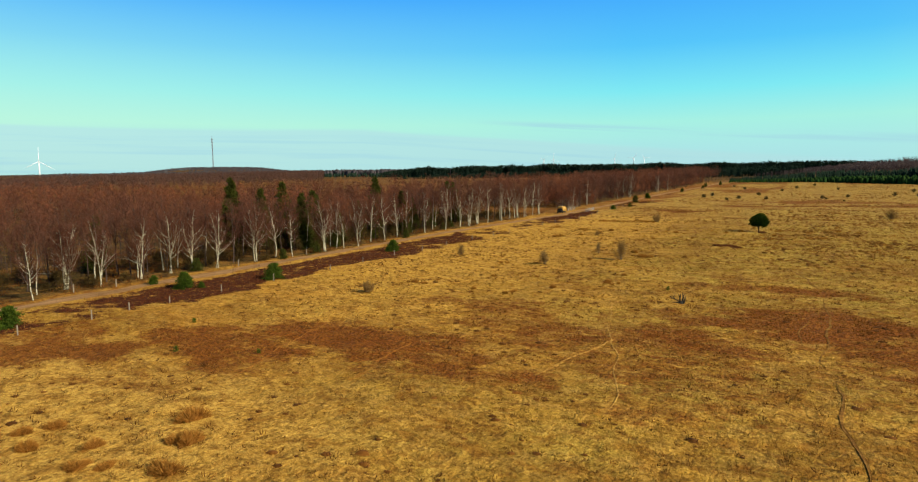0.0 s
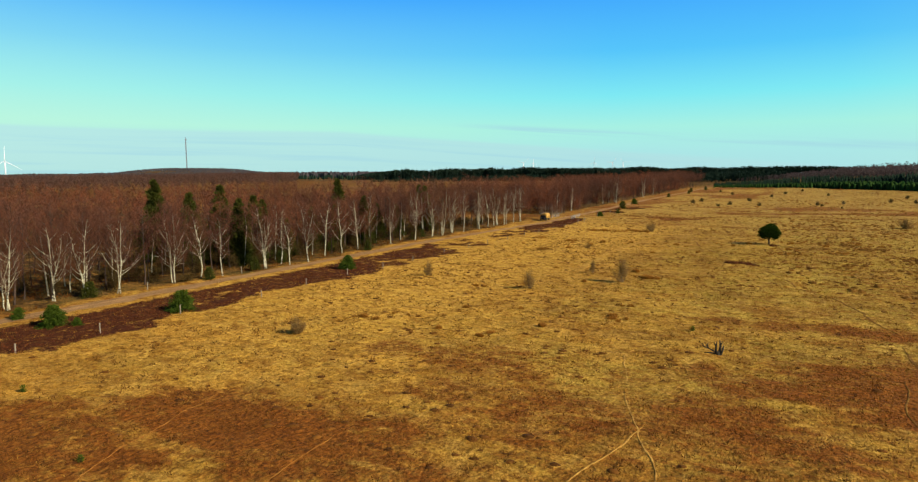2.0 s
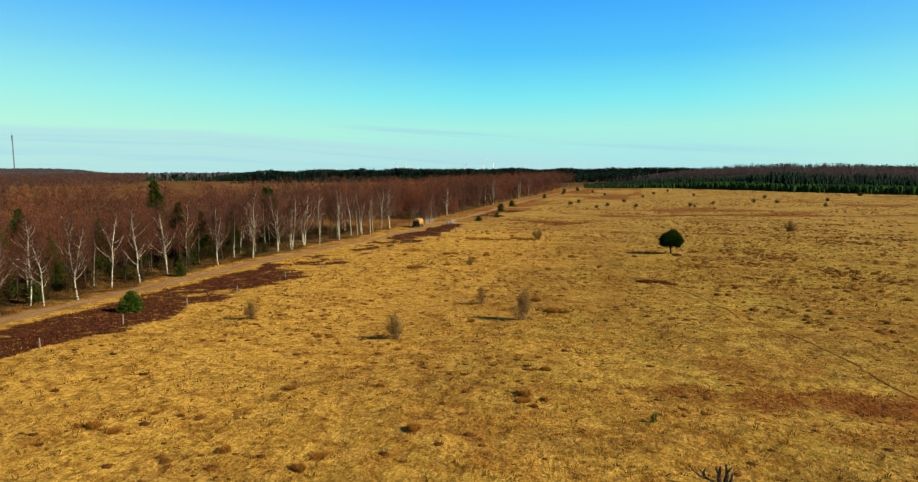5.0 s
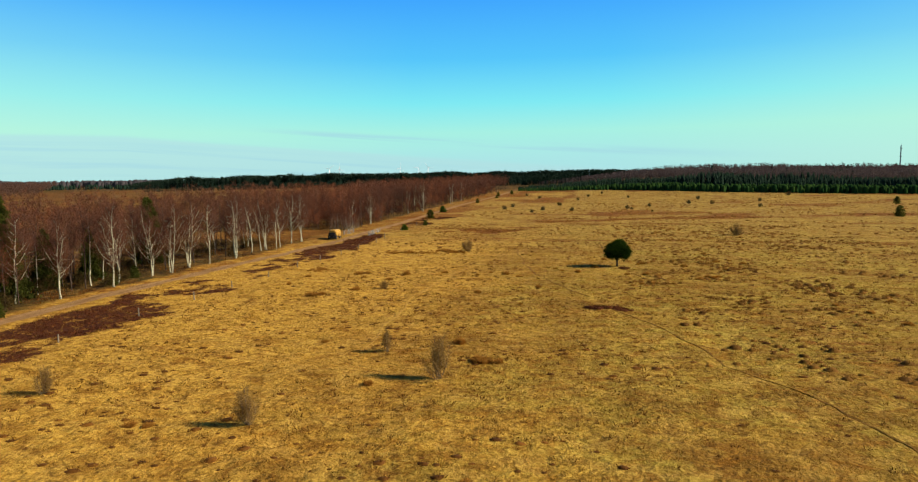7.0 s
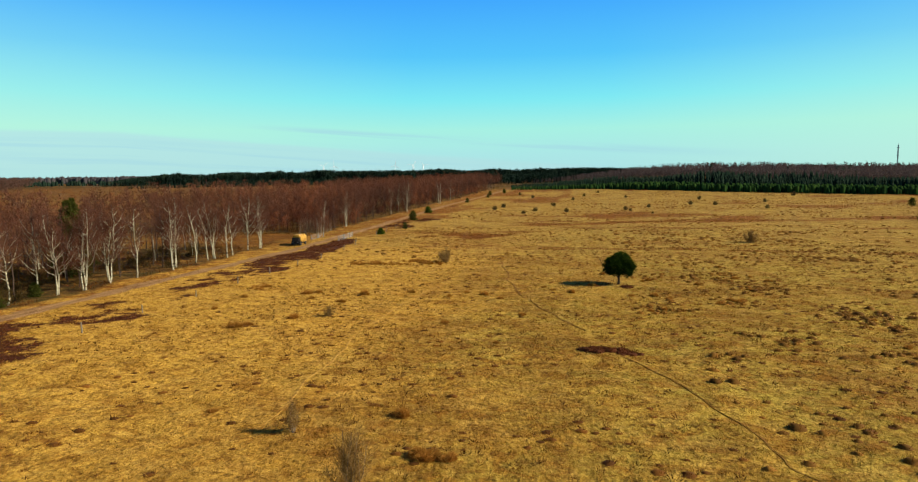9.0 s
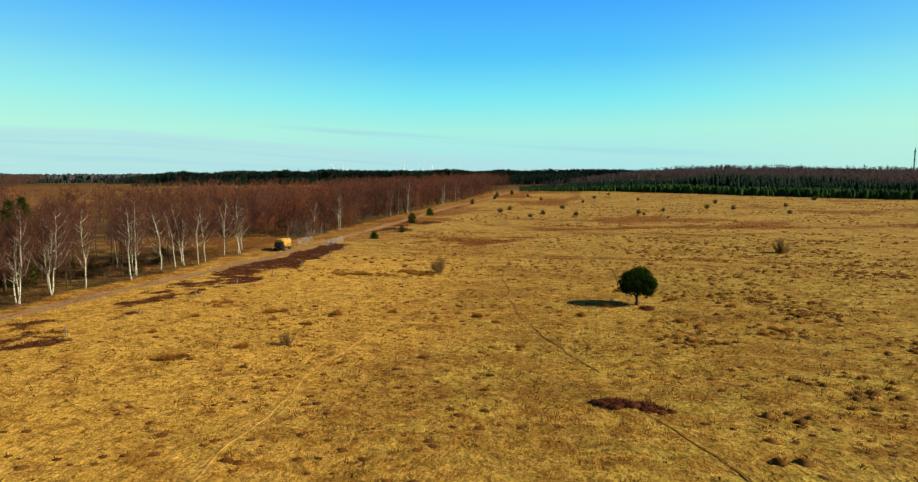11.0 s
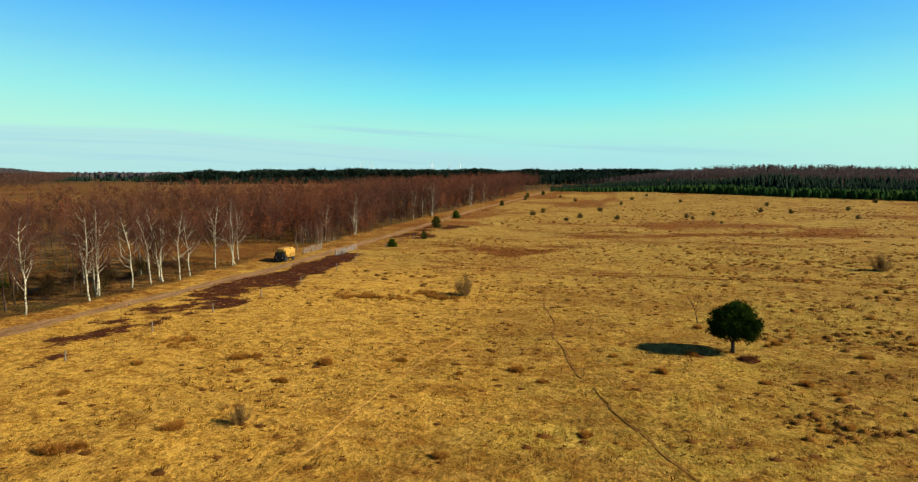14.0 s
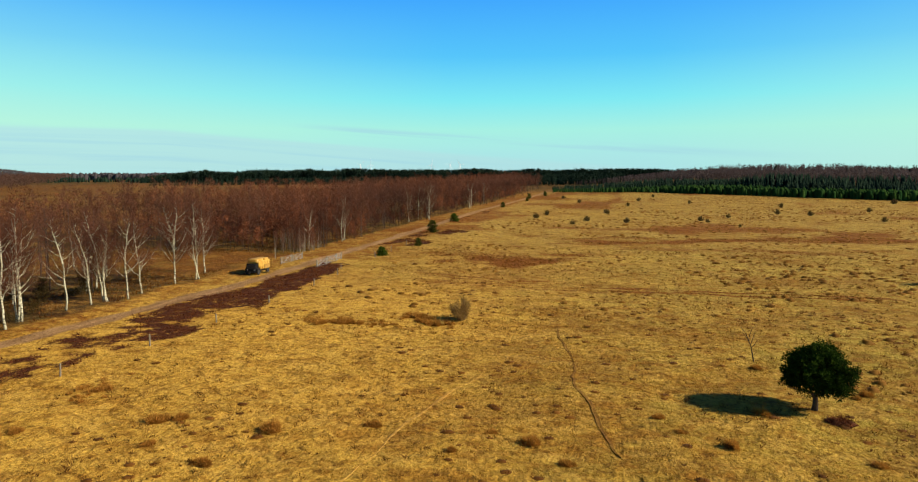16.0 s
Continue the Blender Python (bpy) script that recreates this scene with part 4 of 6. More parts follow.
def shrub_shape(seed, wide, dense, fine):
    """Bare upright stems, 1 m high, that fork into fine twigs."""
    r = np.random.default_rng(seed)
    wood, twigs = Geo(), Geo()
    for n in range(int(9 + dense * 5)):
        az, tilt = r.uniform(0, 6.28), r.uniform(0.03, 0.58) * wide
        top = np.array([math.cos(az) * tilt, math.sin(az) * tilt, r.uniform(0.55, 1.0) * math.sqrt(max(0.12, 1 - (tilt / (0.66 * wide)) ** 2))])
        low = np.array([math.cos(az), math.sin(az), 0]) * 0.05 * wide
        mid = np.array([top[0] * 0.72, top[1] * 0.72, top[2] * 0.42]) + r.normal(0, 0.025, 3)
        wood.tube([low - np.array([0, 0, 0.03]), mid, top], [0.009, 0.006, 0.003], 4, False)
        k = int(60 * dense)
        s = r.uniform(0.15 if wide > 1 else 0.3, 1.0, k)
        at = np.stack([np.interp(s, (0, 0.5, 1), (low[a], mid[a], top[a])) for a in range(3)], 1) + r.normal(0, 0.04, (k, 3))
        twigs.blades(at, unit(top * 0.5 + r.normal(0, 0.5, (k, 3)) + np.array([0, 0, 0.35])), r.uniform(0.12, 0.3, k), fine * r.uniform(0.7, 1.3, k), r.uniform(0, 1, k))
    return wood, twigs


def shrub(seed, wide, dense, fine, label, group, mat=None):
    ob = thing("shrub", label, "shrub", group)
    wood, twigs = shrub_shape(seed, wide, dense, fine)
    part("stem", wood, SHRUBSTEM, ob, "", True)
    part("crown", twigs, mat or SHRUB_TWIG, ob)
    return ob


TALL = [shrub(s, 0.60, 1.6, 0.0060, "tall bare twiggy shrub standing in the grass", "bare shrubs on the heath") for s in (81, 82)]
spread_out(TALL, ((-31.8, 115.1, 3.7), (-42.2, 104.1, 2.8), (-38.3, 122.4, 2.2), (-61.1, 107.4, 2.4)))
WIDE = [shrub(s, 1.12, 2.6, 0.008, "low rounded bare shrub with dense grey-brown twigs", "round shrubs on the heath") for s in (85, 86)]
spread_out(WIDE, ((-54.2, 69.3, 1.9), (-48.6, 154.5, 1.3), (-44.1, 201.0, 2.9), (18.9, 237.5, 3.1)))
FARBUSH = [shrub(s, 1.15, 2.0, 0.018, "small dark bush far out on the heath", "bushes on the far heath", FAR_TWIG) for s in (88, 89)]
spread_out(FARBUSH, ((-53.6, 352.3, 1.9), (-51.3, 367.3, 1.9), (-39.8, 331.0, 1.4), (-35.8, 343.3, 1.9), (-29.9, 383.0, 2.0), (-23.2, 340.1, 1.7), (-44.0, 457.0, 1.9), (-20.7, 432.9, 1.7),
                     (0.3, 351.1, 2.0), (1.9, 346.7, 1.2), (11.2, 366.1, 1.7), (45.6, 439.5, 2.0), (32.4, 389.6, 2.2), (41.5, 382.4, 2.0), (57.1, 360.9, 1.9), (102.6, 472.7, 2.5),
                     (-4.0, 525.7, 2.0), (9.0, 459.2, 1.7), (8.7, 331.3, 1.0), (70, 410, 1.9), (-14, 480, 1.9), (-55, 500, 1.9)))


def bare_sapling():
    ob = thing("sapling", "thin bare sapling leaning beside the lone pine", "tree", at=on(-15.7, 191.3, 0.05))
    r = np.random.default_rng(91)
    wood, twigs = Geo(), Geo()
    wood.tube([(0, 0, -0.05), (-0.12, 0, 0.6), (-0.3, 0, 1.4), (-0.75, 0, 2.5), (-1.2, 0, 3.1)], [0.06, 0.05, 0.04, 0.025, 0.01], 5, False)
    for z, dx, dz in ((0.5, 0.35, 0.4), (1.2, 0.5, 0.9), (1.5, 0.35, 1.3), (1.9, -0.6, 0.7), (2.2, 0.2, 0.9)):
        x0 = -0.12 - 0.25 * z ** 1.3 / 2
        wood.tube([(x0, 0, z), (x0 + dx * 0.6, r.normal(0, 0.1), z + dz * 0.5), (x0 + dx, r.normal(0, 0.2), z + dz)], [0.03, 0.02, 0.008], 4, False)
        at = np.array([x0 + dx * 0.7, 0, z + dz * 0.7]) + r.normal(0, 0.15, (24, 3))
        twigs.blades(at, unit(r.normal(0, 0.6, (24, 3)) + np.array([0, 0, 0.6])), r.uniform(0.2, 0.5, 24), 0.012, 0.4)
    part("stem", wood, BARK, ob, "", True)
    part("crown", twigs, SHRUB_TWIG, ob)


def dead_stump():
    ob = thing("tree_stump", "dark dead stump with broken branches", "stump", at=on(-15.2, 81.2, 0.05))
    body = Geo()
    for pts, rad in (([(0.2, 0, -0.1), (0.2, 0, 0.12), (0.2, 0.02, 0.3)], [0.28, 0.22, 0.14]), ([(0.05, 0, 0.1), (-0.03, 0.02, 0.65), (0.03, 0.05, 1.2)], [0.13, 0.085, 0.04]),
                     ([(0.25, 0.05, 0.1), (0.36, 0.05, 0.8), (0.28, 0, 1.35)], [0.13, 0.09, 0.045]), ([(0.4, 0, 0.05), (0.56, 0, 0.55), (0.62, 0.05, 0.9)], [0.12, 0.08, 0.04])):
        body.tube(pts, rad, 7)
    part("stump", body, DARKWOOD, ob, "", True)
    for pts in ([(-0.05, 0, 0.22), (-0.6, 0, 0.5), (-1.05, 0.05, 1.0)], [(-0.6, 0, 0.5), (-0.95, -0.05, 0.6), (-1.35, 0, 0.88)], [(-0.72, 0, 0.62), (-0.76, 0, 0.8), (-0.66, 0, 1.05)],
                [(0.3, 0, 0.9), (0.42, -0.05, 1.05), (0.56, -0.1, 1.3)], [(0.0, 0, 0.08), (-0.5, -0.1, 0.14), (-1.0, -0.15, 0.08)], [(0.0, 0, 0.75), (-0.14, 0, 0.95), (-0.2, 0.05, 1.15)]):
        part("branch", Geo().tube(pts, [0.075, 0.055, 0.022], 5), DARKWOOD, ob, "", True)


bare_sapling()
dead_stump()
SPROUT = [conifer("seedling", "tiny bright green pine seedling in the grass", "seedlings", 95, 1.0, 0.05, 0.3, -0.3, 7, 0.16, 3.0, YOUNG)]
spread_out(SPROUT, ((-18.3, 89.4, 0.6), (-60.5, 46.5, 0.6), (-52, 38.0, 0.6), (-45.0, 41.5, 0.5)))

# ---- the machine, gates and posts beside the track ----


def wheel(parent, x, y, z, rad, wide):
    t = part("wheel", Geo().tube([(x - wide / 2, y, z), (x + wide / 2, y, z)], rad * 0.55, 16), GALV, parent, "dull steel rim")
    ring = Geo().tube([(x - wide / 2 - 0.02, y, z), (x - wide / 2 + 0.05, y, z), (x + wide / 2 - 0.05, y, z), (x + wide / 2 + 0.02, y, z)], [rad * 0.86, rad, rad, rad * 0.86], 20)
    part("tyre", ring, RUBBER, t, "black rubber tyre")


def work_machine():
    """A yellow work truck, its load under a lumpy yellow cover, the dark front end open, parked on the verge."""
    ob = thing("work_truck", "yellow covered work truck with black front parked beside the track", "truck", at=on(-84.4, 224.6), turn=3)
    body = part("body", Geo().lump((-1.05, -0.75, 0.72), (1.12, 2.5, 2.12), 0.16, 0.05, 1), YELLOW, ob, "faded yellow covered body", True)
    for y in (-0.05, 0.75, 1.55):
        part("seam", Geo().box((1.05, y - 0.03, 0.85), (1.15, y + 0.03, 1.95), 0.02), DULLYELLOW, body)
    part("roof_hump", Geo().lump((-0.75, -1.35, 1.75), (0.95, 0.75, 2.5), 0.4, 0.10, 3), YELLOW, ob, "bulging yellow cover", True)
    part("roof_hump", Geo().lump((-0.75, 0.95, 1.95), (0.95, 2.35, 2.45), 0.45, 0.08, 5), YELLOW, ob, "bulging yellow cover", True)
    part("side_flap", Geo().lump((1.05, 0.35, 0.75), (1.2, 2.3, 1.5), 0.2, 0.06, 8), DULLYELLOW, ob, "dull yellow flap", True)
    part("side_flap", Geo().lump((0.85, -1.25, 1.2), (1.12, 0.2, 2.2), 0.25, 0.08, 9), YELLOW, ob, "loose yellow flap", True)
    part("skirt", Geo().box((-0.95, -0.7, 0.55), (1.02, 2.42, 0.76), 0.05), BLACK, ob)
    part("chassis", Geo().box((-0.7, -2.2, 0.42), (0.8, 2.4, 0.6), 0.04), BLACK, ob)
    cab = part("cab", Geo().lump((-0.95, -1.75, 0.7), (0.9, -0.76, 1.8), 0.18, 0.04, 11), BLACK, ob, "black front housing", True)
    part("grille", Geo().box((-0.72, -1.84, 0.9), (0.72, -1.765, 1.6), 0.02), RUBBER, cab)
    for x in (-0.62, 0.62):
        part("headlight", Geo().tube([(x, -1.82, 0.82), (x, -1.9, 0.82)], 0.09, 12), GALV, cab)
        part("mudguard", Geo().lump((x * 1.45 - 0.22, -1.8, 0.78), (x * 1.45 + 0.22, -0.75, 1.02), 0.4, 0.02, 13), BLACK, cab, "", True)
    part("bumper", Geo().box((-0.95, -2.02, 0.5), (0.95, -1.86, 0.72), 0.04), BLACK, ob)
    part("drawbar", Geo().tube([(0.1, -2.0, 0.5), (0.1, -2.9, 0.45)], 0.07, 8), BLACK, ob)
    part("jockey_leg", Geo().tube([(0.1, -2.7, 0.5), (0.1, -2.7, 0.02)], 0.05, 8), BLACK, ob)
    part("exhaust", Geo().tube([(-0.6, -1.0, 1.8), (-0.6, -1.0, 2.5)], 0.06, 8), BLACK, ob)
    for y in (-1.25, 1.75):
        part("axle", Geo().tube([(-0.85, y, 0.45), (0.95, y, 0.45)], 0.06, 8), BLACK, ob)
        for x in (-0.9, 0.98):
            wheel(ob, x, y, 0.45, 0.46, 0.26)


work_machine()


def gate(x, y0, y1, label):
    ob = thing("field_gate", label, "gate", "gates beside the track", at=on(x, (y0 + y1) / 2))
    half, h = (y1 - y0) / 2, 1.2
    for s in (-1, 1):
        part("gate_post", Geo().tube([(0, s * (half + 0.05), -0.3), (0, s * (half + 0.05), h + 0.1)], 0.09, 8), GREYWOOD, ob)
        part("upright", Geo().tube([(0.06, s * (half - 0.12), 0.12), (0.06, s * (half - 0.12), h)], 0.03, 6), GALV, ob)
    for z in (0.16, 0.42, 0.68, 0.94, h - 0.02):
        part("rail", Geo().tube([(0.06, -half + 0.1, z), (0.06, half - 0.1, z)], 0.024, 6), GALV, ob)
    part("brace", Geo().tube([(0.10, -half + 0.14, 0.16), (0.10, half - 0.14, h - 0.05)], 0.022, 6), GALV, ob)
    return ob


GATEWORD = "grey tubular steel field gate between wooden posts"
gate(-77.5, 232.4, 236.0, GATEWORD)
gate(-77.5, 236.4, 240.2, GATEWORD)
gate(-77.6, 240.6, 242.7, "short grey tubular steel gate between wooden posts")
gate(-85.3, 234.1, 237.8, GATEWORD)
gate(-85.2, 238.2, 241.8, GATEWORD)


def post(x, y, h, tilt):
    ob = tagged(new("fence_post", POST_MESH), "weathered wooden fence post standing in the grass", "post", "fence posts along the track")
    ob.matrix_basis = Matrix.LocRotScale(on(x, y, 0.05), Euler((tilt, tilt * 0.6, x + y)), (1, 1, h))
    return ob


POST_MESH = Geo().tube([(0, 0, -0.2), (0, 0, 0.93), (0.0, 0, 0.98), (0.01, 0, 1.0)], [0.075, 0.07, 0.055, 0.02], 8).mesh("fence_post", GREYWOOD)
POST_Y = (34.5, 42.1, 46.9, 52.1, 60.2, 70.1, 82.4, 91.6, 101.3, 110.7, 121.1, 132.7, 143.5, 153.4, 163.2, 173.6, 183.5, 193.0, 204.3, 216.1, 226.6, 231.5)
for n, y in enumerate(POST_Y):
    post(float(np.interp(y, (34, 150, 185, 220, 232), (-72.7, -72.2, -70.6, -69.8, -72.5))) + 0.25 * math.sin(n * 2.3), y, 1.1 + 0.12 * math.sin(n * 1.7), 0.05 * math.sin(n * 3.1))
for x, y in ((-90.8, 50.2), (-90.2, 56.0), (-89.6, 78.0), (-90.4, 96), (-89.8, 240), (-72.0, 246), (-72.4, 256), (-73, 268)):
    post(x, y, 1.25, 0.06)

# ---- masts and wind turbines on the horizon ----


def lattice_mast(x, y, z, h, wide, label, decks):
    ob = thing("radio_mast", label, "mast", at=(x, y, z))
    legs = [(math.cos(a) * wide, math.sin(a) * wide) for a in (0.3, 2.4, 4.5)]
    for a, b in legs:
        part("leg", Geo().tube([(a, b, 0), (a * 0.7, b * 0.7, h)], 0.55, 5), MASTGREY, ob)
    for k in range(10):
        z0, z1 = h * k / 10, h * (k + 1) / 10
        for n in range(3):
            a, b = legs[n], legs[(n + 1) % 3]
            part("brace", Geo().tube([(a[0] * (1 - .03 * k), a[1] * (1 - .03 * k), z0), (b[0] * (1 - .03 * (k + 1)), b[1] * (1 - .03 * (k + 1)), z1)], 0.3, 4), MASTGREY, ob)
    for z in decks:
        part("platform", Geo().tube([(0, 0, z * h), (0, 0, z * h + 2.2)], wide * 1.9, 10), MASTGREY, ob)
    part("antenna", Geo().tube([(0, 0, h), (0, 0, h * 1.06)], 0.4, 6), MASTGREY, ob)


lattice_mast(-1808, 1470, 28, 105, 1.7, "tall slender lattice radio mast on a far wooded hill", (0.86, 0.95))
lattice_mast(801, 1894, 8, 74, 1.3, "lattice radio mast with two decks above far woods", (0.62, 0.90))


def turbine(x, y, z, hub, blade, spin, face):
    ob = thing("wind_turbine", "white three-bladed wind turbine on the horizon", "wind turbine", "wind turbines", at=(x, y, z), turn=face)
    part("tower", Geo().tube([(0, 0, 0), (0, 0, hub)], [2.6, 1.6], 14), WHITE, ob, "", True)
    part("nacelle", Geo().box((-1.8, -3.5, hub - 1.8), (1.8, 6.0, hub + 2.0), 0.6), WHITE, ob)
    part("hub", Geo().tube([(0, -6.0, hub), (0, -5.2, hub), (0, -3.4, hub)], [0.5, 1.5, 1.7], 12), WHITE, ob, "", True)
    for k in range(3):
        a = radians(spin + 120 * k)
        d = np.array([math.sin(a), 0, math.cos(a)])
        c = np.array([0, -4.8, hub])
        part("blade", Geo().tube([c + d * 1.2, c + d * blade * 0.2, c + d * blade * 0.6, c + d * blade], [0.7, 1.1, 0.7, 0.2], 6), WHITE, ob, "", True)


for x, y, spin in ((-1800, 4430, 50), (-1725, 4440, 0), (-1290, 4520, 10), (-1150, 4500, 35), (-1085, 4540, 85)):
    turbine(x, y, 8, 84, 46, spin, 20)
turbine(-2500, 1262, 0, 62, 56, 2, 60)

# ---- the wood behind the edge ----


def in_wood(x, y):
    """Where trees of the wood stand: behind the row, thin behind the middle stretch, none in the clearing."""
    back = np.interp(y, (-500, 60, 110, 160, 200, 260, 330, 600), (-470, -450, -440, -370, -270, -190, -175, -180))
    ok = (x < np.where(y > 248, -88.5, -92.5) + np.clip((y - 400) * 0.034, 0, 8.5) + (vn(x, y, 6, 51) - 0.5) * 2) & (x > back) & (y > 0.36 * -x - 6) & (y < 645)
    ok &= (blob(x, y, -97, 234, 12, 20) < 0.3) & (blob(x, y, -110, 236, 22, 15) < 0.3)
    thin = (y > 160) & (y < 240) & (x > -128)
    return ok & (~thin | (rng.random(len(x)) < np.interp(y, (195, 212), (0.62, 0.4))))


def scatter(n, x0, x1, y0, y1, gap):
    """Random places at least about a gap apart."""
    nx, ny = int((x1 - x0) / gap), int((y1 - y0) / gap)
    X, Y = np.meshgrid(np.arange(nx), np.arange(ny))
    x = x0 + (X.ravel() + rng.uniform(0.05, 0.95, nx * ny)) * gap
    y = y0 + (Y.ravel() + rng.uniform(0.05, 0.95, nx * ny)) * gap
    keep = rng.permutation(len(x))[:n]
    return x[keep], y[keep]


def wood_trees(x, y, h, kind, fine):
    """Many bare trees: trunks, limbs and twigs."""
    n = len(x)
    z = gz(x, y)
    wood, twigs = Geo(), Geo()
    tone = np.clip(0.1 + 0.55 * vn(x, y, 9, 64) + rng.uniform(-0.4, 0.6, n), 0, 1)
    base = np.stack([x, y, z - 0.1], 1)
    top = base + np.stack([rng.normal(0, 0.7, n), rng.normal(0, 0.7, n), h * 0.93], 1)
    # trunks: three-sided spires
    r0 = 0.0045 * h + 0.015
    th = rng.uniform(0, 6.28, n)
    ring = [base + np.stack([np.cos(th + a) * r0, np.sin(th + a) * r0, 0 * h], 1) for a in (0, 2.09, 4.19)]
    v = np.stack([*ring, top], 1)
    k = np.arange(n)[:, None] * 4
    wood.add(v, np.concatenate([k + np.array([[0, 1, 3]]), k + np.array([[1, 2, 3]]), k + np.array([[2, 0, 3]])]))
    limbs, per = (11, 22) if kind == "birch" else (15, 15)
    if not fine:
        per = int(per * 0.7)
    else:
        per = int(per * 1.35)
    for b in range(limbs):
        az = rng.uniform(0, 6.28, n)
        out = np.stack([np.cos(az), np.sin(az), 0 * az], 1)
        u = (0.38 + 0.57 * (b + rng.uniform(0, 1, n)) / limbs) if kind == "birch" else (0.28 + 0.69 * (b + rng.uniform(0, 1, n)) / limbs)
        foot = base + (top - base) * u[:, None]
        if kind == "birch":
            ln = h * 0.36 * np.sqrt(np.clip(1.12 - u, 0.05, 1)) * rng.uniform(0.6, 1.2, n)
            go = unit(out * 0.8 + np.array([0, 0, 0.75]))
        else:
            ln = (h * 0.31 * (1.05 - u) + 0.3) * rng.uniform(0.6, 1.2, n)
            go = unit(out + np.array([0, 0, 0.15]))
        wood.blades(foot, go, ln, 0.045)
        s = rng.uniform(0.2, 1.1, (n, per, 1))
        at = foot[:, None] + go[:, None] * ln[:, None, None] * s + rng.normal(0, 0.32 if kind == "birch" else 0.24, (n, per, 3))
        d = unit(go[:, None] * 0.6 + rng.normal(0, 0.7, (n, per, 3)) + np.array([0, 0, 0.55 if kind == "birch" else 0.1]))
        wide = rng.uniform(0.035, 0.070, n * per) if fine else rng.uniform(0.08, 0.15, n * per)
        # twigs lighter higher up: the top light on the crowns is put into their tone
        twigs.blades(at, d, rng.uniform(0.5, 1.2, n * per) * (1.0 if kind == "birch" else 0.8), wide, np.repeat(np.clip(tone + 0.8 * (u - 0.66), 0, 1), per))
    return wood, twigs


def bare_tree(kind, seed, h):
    """A leafless tree of the wood's inner rows: slim trunk, bare below, limbs and a twig haze above."""
    r = np.random.default_rng(seed)
    birch = kind == "birch"
    words = {"birch": "slim leafless birch with a purple-brown crown inside the wood", "larch": "leafless larch with a rust-brown crown inside the wood"}
    ob = thing(kind + "_tree", words[kind], "tree", "bare trees of the wood's inner rows")
    trunk, arms, twigs = Geo(), Geo(), Geo()
    t = np.linspace(0, 1, 8)
    bend = np.cumsum(r.normal(0, 0.10 if birch else 0.05, (8, 2)), 0)
    bend -= bend[0]
    pts = np.stack([bend[:, 0], bend[:, 1], h * t - 0.1], 1)
    trunk.tube(pts, (0.0075 * h + 0.02) * (1 - t) ** 0.8 + 0.012, 6, False, np.interp(t, (0, 0.5, 1), (0.5, 0.35, 0.0)) if birch else 0.3)
    limbs = 18 if birch else 26
    for b in range(limbs):
        u = (0.46 + 0.51 * (b + r.uniform(0, 1)) / limbs) if birch else (0.34 + 0.64 * (b + r.uniform(0, 1)) / limbs)
        foot = np.array([np.interp(u, t, pts[:, a]) for a in range(3)])
        az = r.uniform(0, 6.28)
        out = np.array([math.cos(az), math.sin(az), 0.0])
        ln = (h * 0.36 * math.sqrt(max(1.08 - u, 0.04)) if birch else h * 0.26 * (1.06 - u) + 0.3) * r.uniform(0.6, 1.15)
        go = unit(out * 0.75 + np.array([0, 0, 0.8 if birch else 0.18]))
        end = foot + go * ln
        arms.tube([foot, (foot + end) / 2 + r.normal(0, 0.06, 3), end + np.array([0, 0, 0.12 * ln])], [0.030, 0.018, 0.006], 3, False, [0.3, 0.1, 0.0])
        n = int(21 + 9 * ln)
        at = foot + (end - foot) * r.uniform(0.15, 1.1, (n, 1)) + r.normal(0, 0.25, (n, 3))
        # higher limbs carry paler twigs, top light put into the colour here too
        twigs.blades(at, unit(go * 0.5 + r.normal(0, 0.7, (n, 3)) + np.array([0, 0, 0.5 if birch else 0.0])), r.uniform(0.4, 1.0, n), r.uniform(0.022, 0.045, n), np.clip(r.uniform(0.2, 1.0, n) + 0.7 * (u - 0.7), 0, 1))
    part("trunk", trunk, BIRCH if birch and seed % 4 == 1 else BARK, ob, "", True)
    part("branchwork", arms, BARK, ob)
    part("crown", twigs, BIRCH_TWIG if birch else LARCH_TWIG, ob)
    return ob


INNER = {"birch": [bare_tree("birch", s, 10.0) for s in (121, 122, 123, 124)], "larch": [bare_tree("larch", s, 10.5) for s in (131, 132, 133)]}


def inner_edge(y):
    """How far back the trees that stand as single things reach."""
    return np.interp(y, (20, 150, 165, 235, 245, 260), (-105.0, -105.0, -125.0, -125.0, -102.0, -100.0))


tx, ty = scatter(99999, -127, -92, 26, 256, 3.7)
k = in_wood(tx, ty) & (tx > inner_edge(ty)) & ((ty < 150) | (rng.random(len(tx)) < 0.75))
tx, ty = tx[k], ty[k]
larch = vn(tx, ty, 22, 61) + np.clip((-tx - 105) / 60, -0.2, 0.3) + rng.normal(0, 0.1, len(tx)) > np.where(ty > 150, 0.8, 0.52)
for n, (x, y) in enumerate(zip(tx, ty)):
    kind = "larch" if larch[n] else "birch"
    h = 8.2 + 3.6 * float(vn(x, y, 14, 63)) + float(rng.uniform(-1.8, 2.0))
    place(INNER[kind][n % len(INNER[kind])], pose(*on(x, y, 0.05), 0, 0, float(rng.uniform(0, 360))), h / 10.2)

tx, ty = scatter(99999, -135, -79, 10, 645, 4.1)
k = in_wood(tx, ty) & ~((tx > inner_edge(ty)) & (ty > 26) & (ty < 256))
